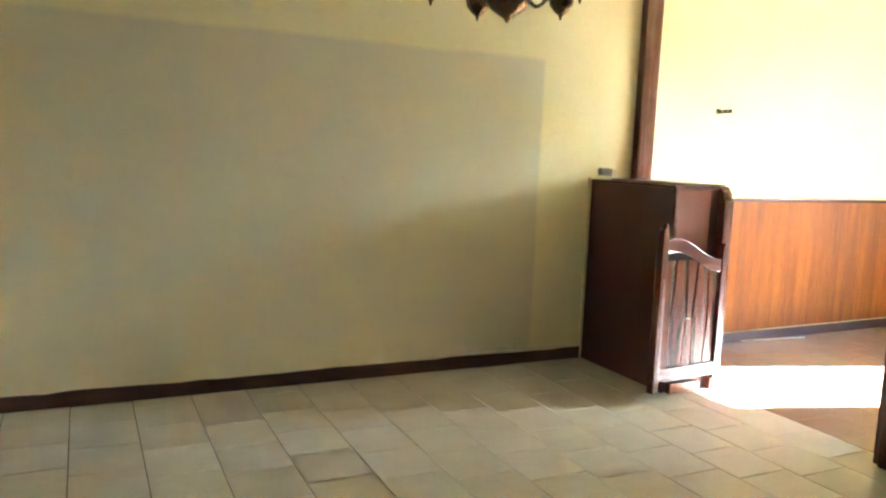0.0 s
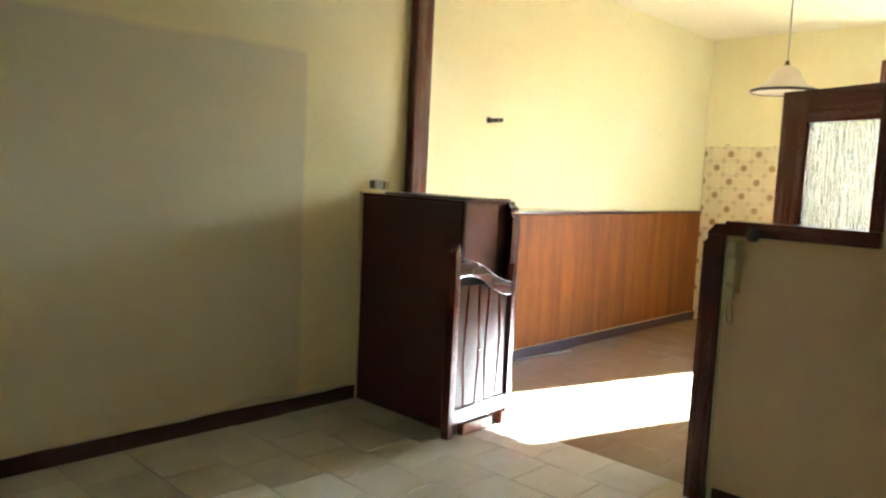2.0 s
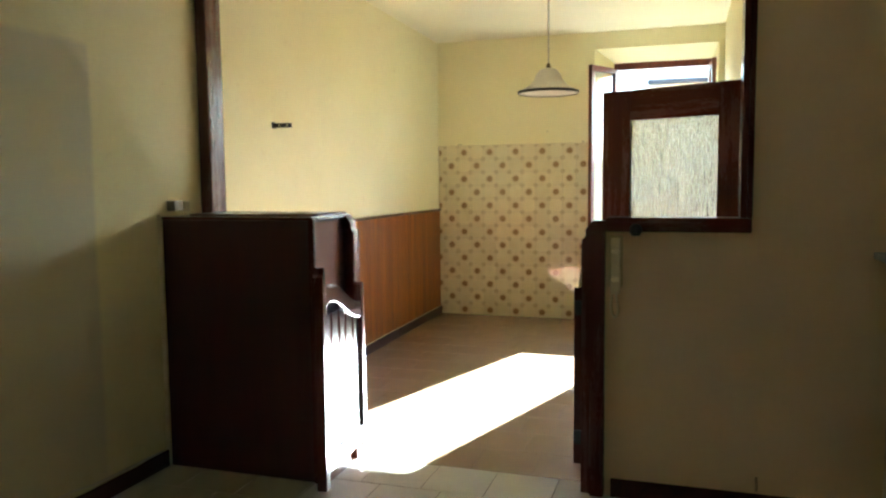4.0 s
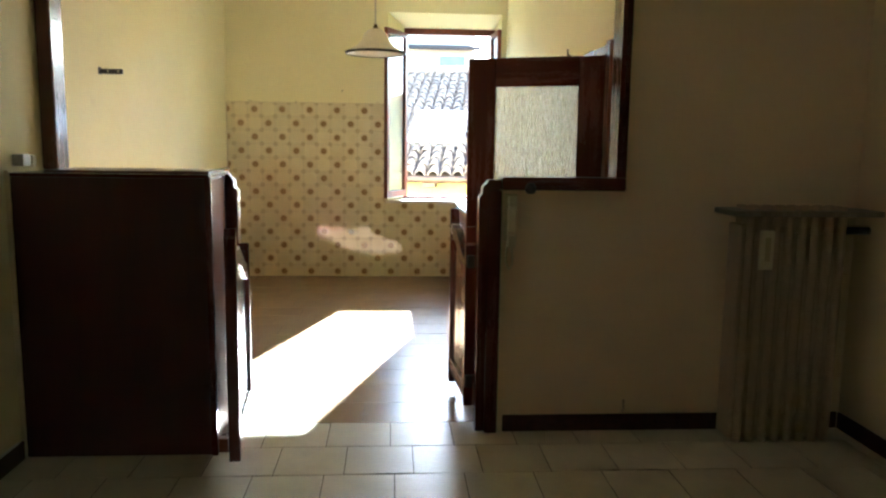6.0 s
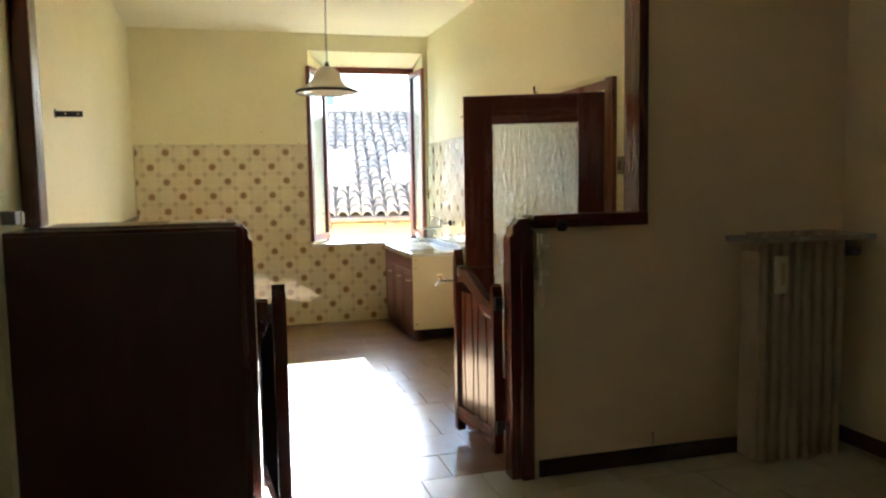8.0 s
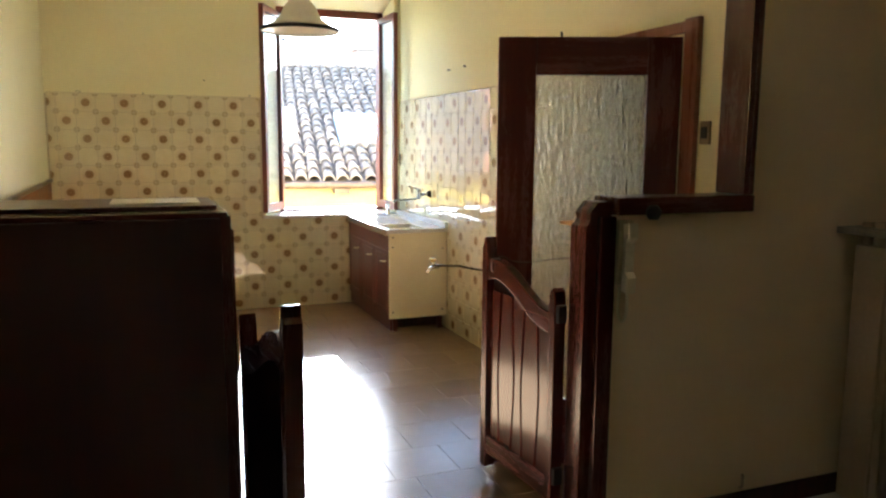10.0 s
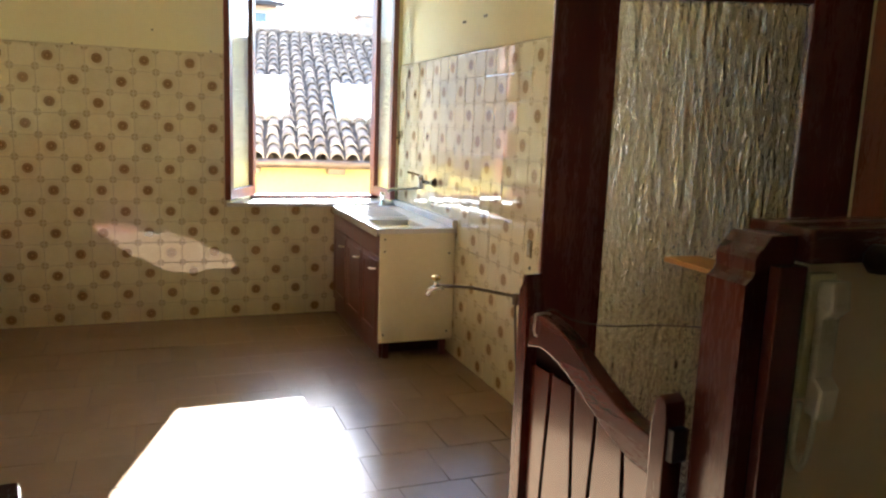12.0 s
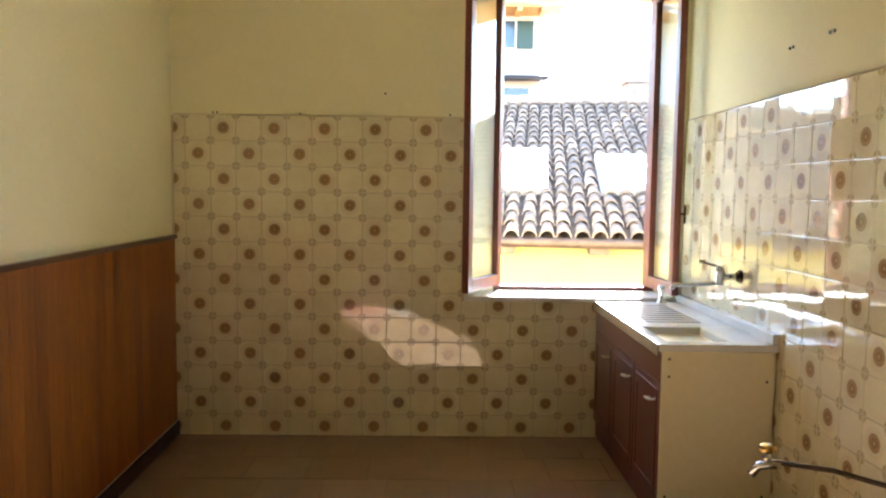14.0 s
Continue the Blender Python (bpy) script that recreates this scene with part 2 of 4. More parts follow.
def wall_tile_material(name, dot):
    """Glazed ivory tile; a brown rosette in its middle where dot, and pale quarter flowers at the corners."""
    m = surface(name, (0.78, 0.70, 0.44), (0.84, 0.77, 0.52), 9, 60, 0.0, 0.0, vary=0.05)
    m.node_tree.nodes["Principled BSDF"].inputs["IOR"].default_value = 1.7
    m.node_tree.nodes["Principled BSDF"].inputs["Coat Weight"].default_value = 0.75
    m.node_tree.nodes["Principled BSDF"].inputs["Coat IOR"].default_value = 1.6
    m.node_tree.nodes["Principled BSDF"].inputs["Coat Roughness"].default_value = 0.03
    nt, bsdf, col = base_color_link(m)
    tc = nt.nodes.new("ShaderNodeTexCoord")
    sep = nt.nodes.new("ShaderNodeSeparateXYZ")
    nt.links.new(tc.outputs["Object"], sep.inputs[0])
    geo = nt.nodes.new("ShaderNodeNewGeometry")
    wave = node(nt, "ShaderNodeBump", Strength=0.3, Distance=0.002)
    nt.links.new(noisy(nt, geo.outputs["Position"], 11.0, 1.0), wave.inputs["Height"])
    nt.links.new(wave.outputs[0], bsdf.inputs["Normal"])
    nt.links.new(wave.outputs[0], bsdf.inputs["Coat Normal"])
    u, v = calc(nt, "ABSOLUTE", sep.outputs[0]), calc(nt, "ABSOLUTE", sep.outputs[2])

    def radius(a, b):
        return calc(nt, "SQRT", calc(nt, "ADD", calc(nt, "MULTIPLY", a, a), calc(nt, "MULTIPLY", b, b)))

    cu, cv = calc(nt, "SUBTRACT", 0.0757, u), calc(nt, "SUBTRACT", 0.0757, v)
    rc = radius(cu, cv)
    flower = calc(nt, "MULTIPLY", ramp(nt, rc, 0.027, 0.023), ramp(nt, calc(nt, "MINIMUM", cu, cv), 0.0025, 0.006))
    flower = calc(nt, "MULTIPLY", flower, ramp(nt, rc, 0.003, 0.007))
    col = mixed(nt, calc(nt, "MULTIPLY", flower, 0.75), col, (0.44, 0.34, 0.165))
    if dot:
        r = radius(u, v)
        halo = calc(nt, "MULTIPLY", ramp(nt, r, 0.064, 0.050), 0.35)
        col = mixed(nt, halo, col, (0.68, 0.56, 0.34))
        col = mixed(nt, ramp(nt, r, 0.0355, 0.0325), col, (0.33, 0.20, 0.085))
        ray = calc(nt, "SINE", calc(nt, "MULTIPLY", calc(nt, "ARCTAN2", sep.outputs[0], sep.outputs[2]), 16.0))
        petal = calc(nt, "MULTIPLY", ramp(nt, ray, -0.1, 0.7), calc(nt, "MULTIPLY", ramp(nt, r, 0.018, 0.023), ramp(nt, r, 0.033, 0.030)))
        col = mixed(nt, calc(nt, "MULTIPLY", petal, 0.75), col, (0.55, 0.42, 0.23))
        ring = calc(nt, "MULTIPLY", ramp(nt, r, 0.008, 0.010), ramp(nt, r, 0.016, 0.013))
        col = mixed(nt, calc(nt, "MULTIPLY", ring, 0.6), col, (0.24, 0.13, 0.055))
        col = mixed(nt, ramp(nt, r, 0.0085, 0.006), col, (0.50, 0.36, 0.19))
    nt.links.new(col, bsdf.inputs["Base Color"])
    return m


tile_plain_mat = wall_tile_material("glazed_tile_plain", False)
tile_dot_mat = wall_tile_material("glazed_tile_rosette", True)


def glass_material(name, rough, relief, tint):
    m = bpy.data.materials.new(name)
    m.use_nodes = True
    nt = m.node_tree
    bsdf = nt.nodes["Principled BSDF"]
    bsdf.inputs["Base Color"].default_value = (*tint, 1)
    bsdf.inputs["Roughness"].default_value = rough
    bsdf.inputs["Transmission Weight"].default_value = 1.0
    bsdf.inputs["IOR"].default_value = 1.45
    if relief:
        tc = nt.nodes.new("ShaderNodeTexCoord")
        mp = node(nt, "ShaderNodeMapping", Scale=(66, 66, 11))
        nt.links.new(tc.outputs["Object"], mp.inputs[0])
        fine = noisy(nt, mp.outputs[0], 1.0, 3.0, 0.6)
        lump = noisy(nt, tc.outputs["Object"], 90.0, 2.0)
        h = calc(nt, "ADD", fine, calc(nt, "MULTIPLY", lump, 0.3))
        b = node(nt, "ShaderNodeBump", Strength=1.0, Distance=relief)
        nt.links.new(h, b.inputs["Height"])
        nt.links.new(b.outputs[0], bsdf.inputs["Normal"])
    return m


clear_glass = glass_material("window_glass", 0.0, 0, (0.95, 0.96, 0.95))
bark_glass = glass_material("ribbed_glass", 0.06, 0.019, (0.72, 0.71, 0.60))


# ---------------------------------------------------------------- mesh helpers
def slab(bm, x0, y0, z0, x1, y1, z1, bevel=0.0):
    """Adds a box; its edges rounded by bevel."""
    r = bmesh.ops.create_cube(bm, size=1.0)
    bmesh.ops.scale(bm, vec=(abs(x1 - x0), abs(y1 - y0), abs(z1 - z0)), verts=r["verts"])
    bmesh.ops.translate(bm, vec=((x0 + x1) / 2, (y0 + y1) / 2, (z0 + z1) / 2), verts=r["verts"])
    if bevel:
        edges = list({e for v in r["verts"] for e in v.link_edges})
        bmesh.ops.bevel(bm, geom=edges, offset=bevel, segments=2, affect="EDGES", profile=0.6)
    return bm


def box(*a, **k):
    return slab(bmesh.new(), *a, **k)


def prism(bm, outline, axis, lo, hi, bevel=0.0):
    """Adds a polygon, given in the two other axes, drawn out along axis from lo to hi."""
    def at(p, w):
        return {"x": (w, p[0], p[1]), "y": (p[0], w, p[1]), "z": (p[0], p[1], w)}[axis]
    a = [bm.verts.new(at(p, lo)) for p in outline]
    b = [bm.verts.new(at(p, hi)) for p in outline]
    n = len(outline)
    faces = [bm.faces.new(a[::-1]), bm.faces.new(b)]
    faces += [bm.faces.new((a[i], a[(i + 1) % n], b[(i + 1) % n], b[i])) for i in range(n)]
    bmesh.ops.recalc_face_normals(bm, faces=faces)
    if bevel:
        bmesh.ops.bevel(bm, geom=list(faces[0].edges) + list(faces[1].edges), offset=bevel, segments=2, affect="EDGES", profile=0.6)
    return bm


def lathe(bm, profile, segs=24, at=(0, 0, 0)):
    """Adds a turned shape from (radius, height) pairs."""
    rings = []
    for r, z in profile:
        if r < 1e-5:
            rings.append([bm.verts.new((at[0], at[1], at[2] + z))])
        else:
            rings.append([bm.verts.new((at[0] + r * math.cos(2 * math.pi * i / segs), at[1] + r * math.sin(2 * math.pi * i / segs), at[2] + z)) for i in range(segs)])
    for p, q in zip(rings, rings[1:]):
        for i in range(segs):
            j = (i + 1) % segs
            vs = [p[i % len(p)], p[j % len(p)], q[j % len(q)], q[i % len(q)]]
            vs = list(dict.fromkeys(vs))
            if len(vs) > 2:
                bm.faces.new(vs)
    for f in bm.faces:
        f.smooth = True
    bmesh.ops.recalc_face_normals(bm, faces=bm.faces[:])
    return bm


def tube(bm, pts, r, segs=10):
    """Adds a round pipe through the points."""
    pts = [Vector(p) for p in pts]
    rings = []
    for i, p in enumerate(pts):
        d = (pts[min(i + 1, len(pts) - 1)] - pts[max(i - 1, 0)]).normalized()
        u = d.orthogonal().normalized() if not rings else (side - d * side.dot(d)).normalized()
        side = u
        w = d.cross(u)
        rings.append([bm.verts.new(p + r * (math.cos(2 * math.pi * k / segs) * u + math.sin(2 * math.pi * k / segs) * w)) for k in range(segs)])
    for a, b in zip(rings, rings[1:]):
        for k in range(segs):
            bm.faces.new((a[k], a[(k + 1) % segs], b[(k + 1) % segs], b[k])).smooth = True
    bm.faces.new(rings[0][::-1])
    bm.faces.new(rings[-1])
    bmesh.ops.recalc_face_normals(bm, faces=bm.faces[:])
    return bm


def curve_points(pts, steps=6):
    """A smooth line through the points."""
    pts = [Vector(p) for p in pts]
    out = []
    for i in range(len(pts) - 1):
        p0, p1, p2, p3 = pts[max(i - 1, 0)], pts[i], pts[i + 1], pts[min(i + 2, len(pts) - 1)]
        for s in range(steps):
            t = s / steps
            out.append(0.5 * (2 * p1 + (p2 - p0) * t + (2 * p0 - 5 * p1 + 4 * p2 - p3) * t * t + (3 * p1 - p0 - 3 * p2 + p3) * t ** 3))
    return out + [pts[-1]]


def mesh_of(name, bm, material):
    me = bpy.data.meshes.new(name)
    bm.to_mesh(me)
    bm.free()
    me.materials.append(material)
    return me


def thing(name, at, label, category, group="", rz=0.0, kind=""):
    ob = new(name)
    ob.matrix_basis = pose(*at, 0, 0, rz)
    ob.empty_display_size = 0.1
    return tagged(ob, label, category, group, kind)


def part(name, bm, material, parent, label="", world_space=True):
    """One mesh under a thing or a part. Its points are in the world, or in the thing's own frame."""
    me = mesh_of(name, bm, material)
    ob = new(name, me)
    ob.parent = parent
    top = parent
    while top.parent:
        top = top.parent
    if world_space:
        me.transform(top.matrix_basis.inverted())
    return tagged(ob, label)


def structure(name, bm, material, label, category):
    return tagged(new(name, mesh_of(name, bm, material)), label, category, kind="structure")


# ---------------------------------------------------------------- plan
XP0, XP1 = 3.68, 3.79          # partition
XE, XO = 8.44, 8.87            # east wall, inside and outside face
YN, YK, YS = 4.59, 4.668, 1.56  # north wall, its kitchen end, kitchen south wall
YR = 0.37                      # living room's south wall beside the radiator
XW, YB = -2.0, -1.6            # living room's far walls behind
HC = 3.13                      # ceiling
PITCH = 0.325

structure("wall_north", prism(bmesh.new(), [(XW - 0.25, YN), (XP1, YN), (XE, YK), (XO, YK), (XO, YN + 0.3), (XW - 0.25, YN + 0.3)], "z", -0.2, HC + 0.3), wardrobe_stain, "cream plastered wall with a grey wardrobe-shaped stain", "wall")
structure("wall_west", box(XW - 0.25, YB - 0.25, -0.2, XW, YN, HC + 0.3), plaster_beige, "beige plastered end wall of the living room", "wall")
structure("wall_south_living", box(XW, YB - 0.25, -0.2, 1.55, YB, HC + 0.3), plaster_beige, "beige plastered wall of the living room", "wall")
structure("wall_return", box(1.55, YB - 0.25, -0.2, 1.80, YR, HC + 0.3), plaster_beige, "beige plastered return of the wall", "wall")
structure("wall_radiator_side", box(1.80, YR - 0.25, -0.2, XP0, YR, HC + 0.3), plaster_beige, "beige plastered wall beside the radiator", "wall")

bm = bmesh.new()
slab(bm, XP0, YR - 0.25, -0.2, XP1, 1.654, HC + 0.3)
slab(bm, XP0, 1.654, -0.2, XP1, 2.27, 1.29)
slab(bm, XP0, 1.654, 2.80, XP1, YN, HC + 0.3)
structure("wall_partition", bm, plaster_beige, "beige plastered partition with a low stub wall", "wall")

# kitchen's south wall with the doorway
DX0, DX1, DZ = 4.13, 4.99, 2.06
bm = bmesh.new()
slab(bm, XP1, YS - 0.15, -0.2, DX0, YS + 0.045, HC + 0.3)
slab(bm, DX1, YS - 0.15, -0.2, XO, YS, HC + 0.3)
slab(bm, DX0, YS - 0.15, DZ, DX1, YS, HC + 0.3)
structure("wall_south_kitchen", bm, plaster, "cream plastered kitchen wall with a doorway", "wall")
bm = bmesh.new()
slab(bm, 3.95, 0.2, -0.2, 5.3, 0.3, 2.6)
slab(bm, 3.85, 0.2, -0.2, 3.95, YS - 0.15, 2.6)
slab(bm, 5.3, 0.2, -0.2, 5.4, YS - 0.15, 2.6)
structure("wall_passage", bm, plaster, "plain wall of the passage behind the door", "wall")
structure("ceiling_passage", box(3.85, 0.2, 2.6, 5.4, YS - 0.15, 2.7), ceiling_paint, "plain passage ceiling", "ceiling")

# east wall with a splayed window recess
WY0, WY1, WZ0, WZ1 = 1.65, 2.70, 0.90, 2.82
bm = bmesh.new()
prism(bm, [(XE, 2.88), (8.72, WY1), (XO, WY1), (XO, YK), (XE, YK)], "z", -0.2, HC + 0.3)
prism(bm, [(XE, YS), (XE, 1.62), (8.72, WY0), (XO, WY0), (XO, YS)], "z", -0.2, HC + 0.3)
prism(bm, [(XE, 1.62), (XE, 2.88), (8.72, WY1), (XO, WY1), (XO, WY0), (8.72, WY0)], "z", -0.2, 0.845)
hexa = [(XE, 1.62), (XE, 2.88), (8.72, WY1), (XO, WY1), (XO, WY0), (8.72, WY0)]
drop = [2.95, 2.95, 2.83, 2.83, 2.83, 2.83]
a = [bm.verts.new((p[0], p[1], d)) for p, d in zip(hexa, drop)]
b = [bm.verts.new((p[0], p[1], HC + 0.3)) for p in hexa]
fs = [bm.faces.new((a[0], a[1], a[2], a[5])), bm.faces.new((a[5], a[2], a[3], a[4])), bm.faces.new(b)]
fs += [bm.faces.new((a[i], a[(i + 1) % 6], b[(i + 1) % 6], b[i])) for i in range(6)]
bmesh.ops.recalc_face_normals(bm, faces=fs)
structure("wall_east", bm, plaster, "cream plastered outer wall with a splayed window recess", "wall")
structure("ceiling", box(XW, YB, HC, XO, YK, HC + 0.2), ceiling_paint, "plain cream ceiling", "ceiling")
floor_living = structure("floor_living", box(XW, YB, -0.2, 3.82, YN, -0.004), grout, "pale ceramic tile floor in running bond", "floor")
floor_kitchen = structure("floor_kitchen", box(3.82, 0.2, -0.2, XO, YK, -0.004), grout_dark, "tan ceramic tile floor in running bond", "floor")

# skirtings
def skirting(name, x0, y0, x1, y1, h=0.09):
    structure(name, box(x0, y0, 0, x1, y1, h, bevel=0.004), skirt_wood, "dark stained wooden skirting", "skirting")


uneven = random.Random(11)
ledge = [(XW + 0.12 * i, 0.088 + uneven.uniform(-0.006, 0.005)) for i in range(int((3.40 - XW) / 0.12))]
structure("baseboard", prism(bmesh.new(), [(XW, 0), (3.40, 0), (3.40, 0.088)] + ledge[::-1], "y", YN - 0.014, YN, 0.003), skirt_wood, "dark stained wooden skirting with a worn uneven top", "skirting")
skirting("baseboard", XP0 - 0.014, YR + 0.016, XP0, 2.24)
skirting("baseboard", 1.80, YR, XP0 - 0.015, YR + 0.014)

# wood round the opening
structure("trim", box(3.775, 4.512, 1.363, 3.925, 4.586, 2.80, bevel=0.012), dark_wood, "dark varnished wooden post of the wide opening", "trim")
bm = bmesh.new()
slab(bm, 3.655, 1.6545, 1.358, 3.815, 1.684, 2.80, bevel=0.004)
slab(bm, 3.655, 1.632, 1.358, 3.679, 1.654, 2.80, bevel=0.004)
structure("trim", bm, dark_wood, "dark varnished casing of the wide opening", "trim")
structure("trim", box(3.65, 1.632, 2.802, 3.96, 4.584, 2.86, bevel=0.004), dark_wood_y, "dark varnished head of the wide opening", "trim")
bm = bmesh.new()
slab(bm, 3.645, 1.634, 1.291, 3.81, 2.272, 1.357, bevel=0.006)
structure("trim", bm, dark_wood_y, "dark varnished cap on the stub wall", "trim")


def stepped_board(name, y0, y1, x0, x1, h, label):
    """An upright post whose top corner, at y1, is cut to an ogee."""
    d = 1 if y1 > y0 else -1
    pts = [(y0, 0), (y1, 0), (y1, h - 0.09)]
    for i in range(7):
        t = i / 6
        pts.append((y1 - d * (0.035 * t + 0.008 * math.sin(2 * math.pi * t)), h - 0.09 + 0.07 * t))
    pts += [(y1 - d * 0.05, h), (y0, h)]
    return structure(name, prism(bmesh.new(), pts, "x", x0, x1, 0.003), dark_wood, label, "trim")


stepped_board("trim", 2.274, 2.385, 3.68, 3.785, 1.34, "dark varnished end post of the stub wall")
structure("trim", box(3.648, 2.273, 0, 3.678, 2.340, 1.289, bevel=0.005), dark_wood, "dark varnished upright on the stub wall", "trim")
stepped_board("trim", 3.688, 3.628, 3.785, 3.86, 1.358, "dark varnished end post beside the gate")

bm = bmesh.new()
slab(bm, 3.672, 2.263, 0.092, 3.6795, 2.272, 1.283)
slab(bm, 3.672, 1.642, 1.283, 3.6795, 2.272, 1.290)
structure("trim", bm, cream_lam, "pale filler along the stub wall's woodwork", "trim")
structure("trim", box(3.395, 4.568, 0.092, 3.4035, 4.589, 1.372), cream_lam, "pale filler between cabinet and wall", "trim")

# ---------------------------------------------------------------- low cabinet in the opening
cab = thing("low_cabinet", (3.63, 4.13, 0), "dark brown panelled wooden cabinet standing against the wall", "cabinet")
part("body", box(3.415, 3.69, 0.0, 3.855, 4.572, 1.345, bevel=0.004), panel_wood, cab)
part("side_panel", box(3.43, 3.676, 0.06, 3.705, 3.689, 1.335, bevel=0.002), panel_red, cab, "reddish worn end panel")
part("edge_strip", box(3.404, 3.672, 0.0, 3.428, 3.70, 1.352, bevel=0.003), dark_wood, cab)
part("top_board", box(3.405, 3.68, 1.346, 3.86, 4.574, 1.362, bevel=0.004), dark_wood_y, cab)
part("plinth", box(3.44, 3.63, 0.0, 3.69, 3.675, 0.07, bevel=0.003), red_wood, cab, "reddish plinth block")
mat = thing("loose_board", (3.68, 4.05, 1.363), "thin dark board lying on the cabinet top", "board")
part("panel", box(3.50, 3.70, 1.363, 3.85, 4.46, 1.374, bevel=0.002), panel_wood, mat)
sheet = thing("paper_sheet", (3.66, 3.86, 1.375), "white paper sheet lying on the board", "paper")
part("sheet", box(3.58, 3.74, 1.3745, 3.78, 3.98, 1.377), paper, sheet)
sock = thing("wall_socket", (3.53, 4.56, 1.363), "pale plastic socket box on the wall above the cabinet", "socket")
part("box", box(3.475, 4.535, 1.39, 3.55, 4.589, 1.445, bevel=0.006), socket_grey, sock)
part("plug", box(3.558, 4.53, 1.385, 3.60, 4.588, 1.44, bevel=0.008), ivory, sock)


# ---------------------------------------------------------------- saloon gates
def saloon_gate(at, rz, label):
    """A gate 0.6 wide: hinge at the origin, free post at +x."""
    g = thing("saloon_gate", at, label, "gate", "pair of saloon gates", rz)
    W, t = 0.595, 0.02

    def top_edge(x):
        s = x / W
        return 0.90 + 0.145 * (0.5 - 0.5 * math.cos(math.pi * min(max((s - 0.08) / 0.75, 0), 1))) - 0.03 * max(s - 0.83, 0) / 0.17
    # free post with a pointed finial and hinge post
    free = [(W - 0.048, 0.06), (W, 0.06), (W, 1.09), (W - 0.012, 1.105), (W - 0.018, 1.135), (W - 0.030, 1.135), (W - 0.036, 1.105), (W - 0.048, 1.05)]
    part("free_post", prism(bmesh.new(), free, "y", -0.026, 0.026, 0.004), dark_wood, g, world_space=False)
    hin = [(0.0, 0.10), (0.045, 0.10), (0.045, 0.93), (0.036, 0.985), (0.022, 0.998), (0.006, 0.985), (0.0, 0.95)]
    part("hinge_post", prism(bmesh.new(), hin, "y", -0.026, 0.026, 0.004), dark_wood, g, world_space=False)
    n = 16
    xs = [0.046 + (W - 0.095) * i / n for i in range(n + 1)]
    rail = [(x, top_edge(x) - 0.085) for x in xs] + [(x, top_edge(x)) for x in reversed(xs)]
    part("top_rail", prism(bmesh.new(), rail, "y", -0.022, 0.022, 0.004), dark_wood_x, g, world_space=False)
    part("bottom_rail", box(0.046, -0.022, 0.13, W - 0.049, 0.022, 0.215, bevel=0.004), dark_wood_x, g, world_space=False)
    # five boards, waisted in turn, with narrow gaps between
    count = 5
    step = (W - 0.10) / count
    for k in range(count):
        lo_x, hi_x = 0.05 + step * k, 0.05 + step * (k + 1)
        wave = 0.022 if k % 2 else -0.022
        zs = [0.20 + (0.90 - 0.20) * i / 8 for i in range(9)]
        def bow(z, s):
            return s * (1 - abs((z - 0.52) / 0.35)) if abs(z - 0.52) < 0.35 else 0.0
        outer = [(lo_x + 0.0065 - (bow(z, wave) if k else 0), min(z, top_edge(lo_x) - 0.03)) for z in zs]
        inner = [(hi_x - 0.0065 + (bow(z, wave) if k < count - 1 else 0), min(z, top_edge(hi_x) - 0.03)) for z in reversed(zs)]
        part("board", prism(bmesh.new(), outer + inner, "y", -0.008, 0.008, 0.002), gate_wood, g, world_space=False)
    # added panel: near-black, so the gaps stay shaded and reflect nothing
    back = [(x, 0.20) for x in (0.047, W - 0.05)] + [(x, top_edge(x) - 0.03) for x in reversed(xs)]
    part("gap_backing", prism(bmesh.new(), back, "y", -0.015, -0.0085), gap_shade, g, "added dull panel that keeps the board gaps dark", world_space=False)
    for z in (0.24, 0.90):
        part("hinge", box(-0.018, -0.02, z - 0.035, 0.006, 0.02, z + 0.035, bevel=0.004), black_metal, g, world_space=False)
    return g


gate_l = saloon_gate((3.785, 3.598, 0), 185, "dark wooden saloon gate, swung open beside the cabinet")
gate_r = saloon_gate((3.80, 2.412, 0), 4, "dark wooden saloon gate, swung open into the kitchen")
part("latch", box(0.30, 0.010, 0.52, 0.34, 0.018, 0.528), steel, gate_l, "small bright latch", world_space=False)

# ---------------------------------------------------------------- kitchen door
door = thing("door_1", (4.158, 1.618, 0), "dark wooden door with ribbed glass, standing open", "door", rz=65.9, kind="structure")
DW, DH = 0.815, 2.03
part("stile", box(0, -0.02, 0.012, 0.15, 0.02, DH, bevel=0.004), dark_wood, door, world_space=False)
part("stile", box(DW - 0.165, -0.02, 0.012, DW, 0.02, DH, bevel=0.004), dark_wood, door, world_space=False)
# lighter red here paints in the window light on the door's free edge
part("edge_strip", box(DW + 0.0005, -0.019, 0.012, DW + 0.006, 0.019, DH, bevel=0.002), red_wood, door, "free edge in a lighter red for the window light on it", world_space=False)
part("top_rail", box(0.151, -0.02, 1.862, DW - 0.166, 0.02, DH, bevel=0.004), dark_wood_x, door, world_space=False)
part("bottom_rail", box(0.151, -0.02, 0.012, DW - 0.166, 0.02, 0.34, bevel=0.004), dark_wood_x, door, world_space=False)
part("glass_pane", box(0.145, -0.004, 0.335, DW - 0.160, 0.004, 1.866), bark_glass, door, "ribbed obscure glass", world_space=False)
for z in (0.3, 1.1, 1.85):
    part("hinge", lathe(bmesh.new(), [(0, -0.04), (0.007, -0.04), (0.007, 0.04), (0, 0.04)], 10, (-0.006, -0.024, z)), brass, door, world_space=False)
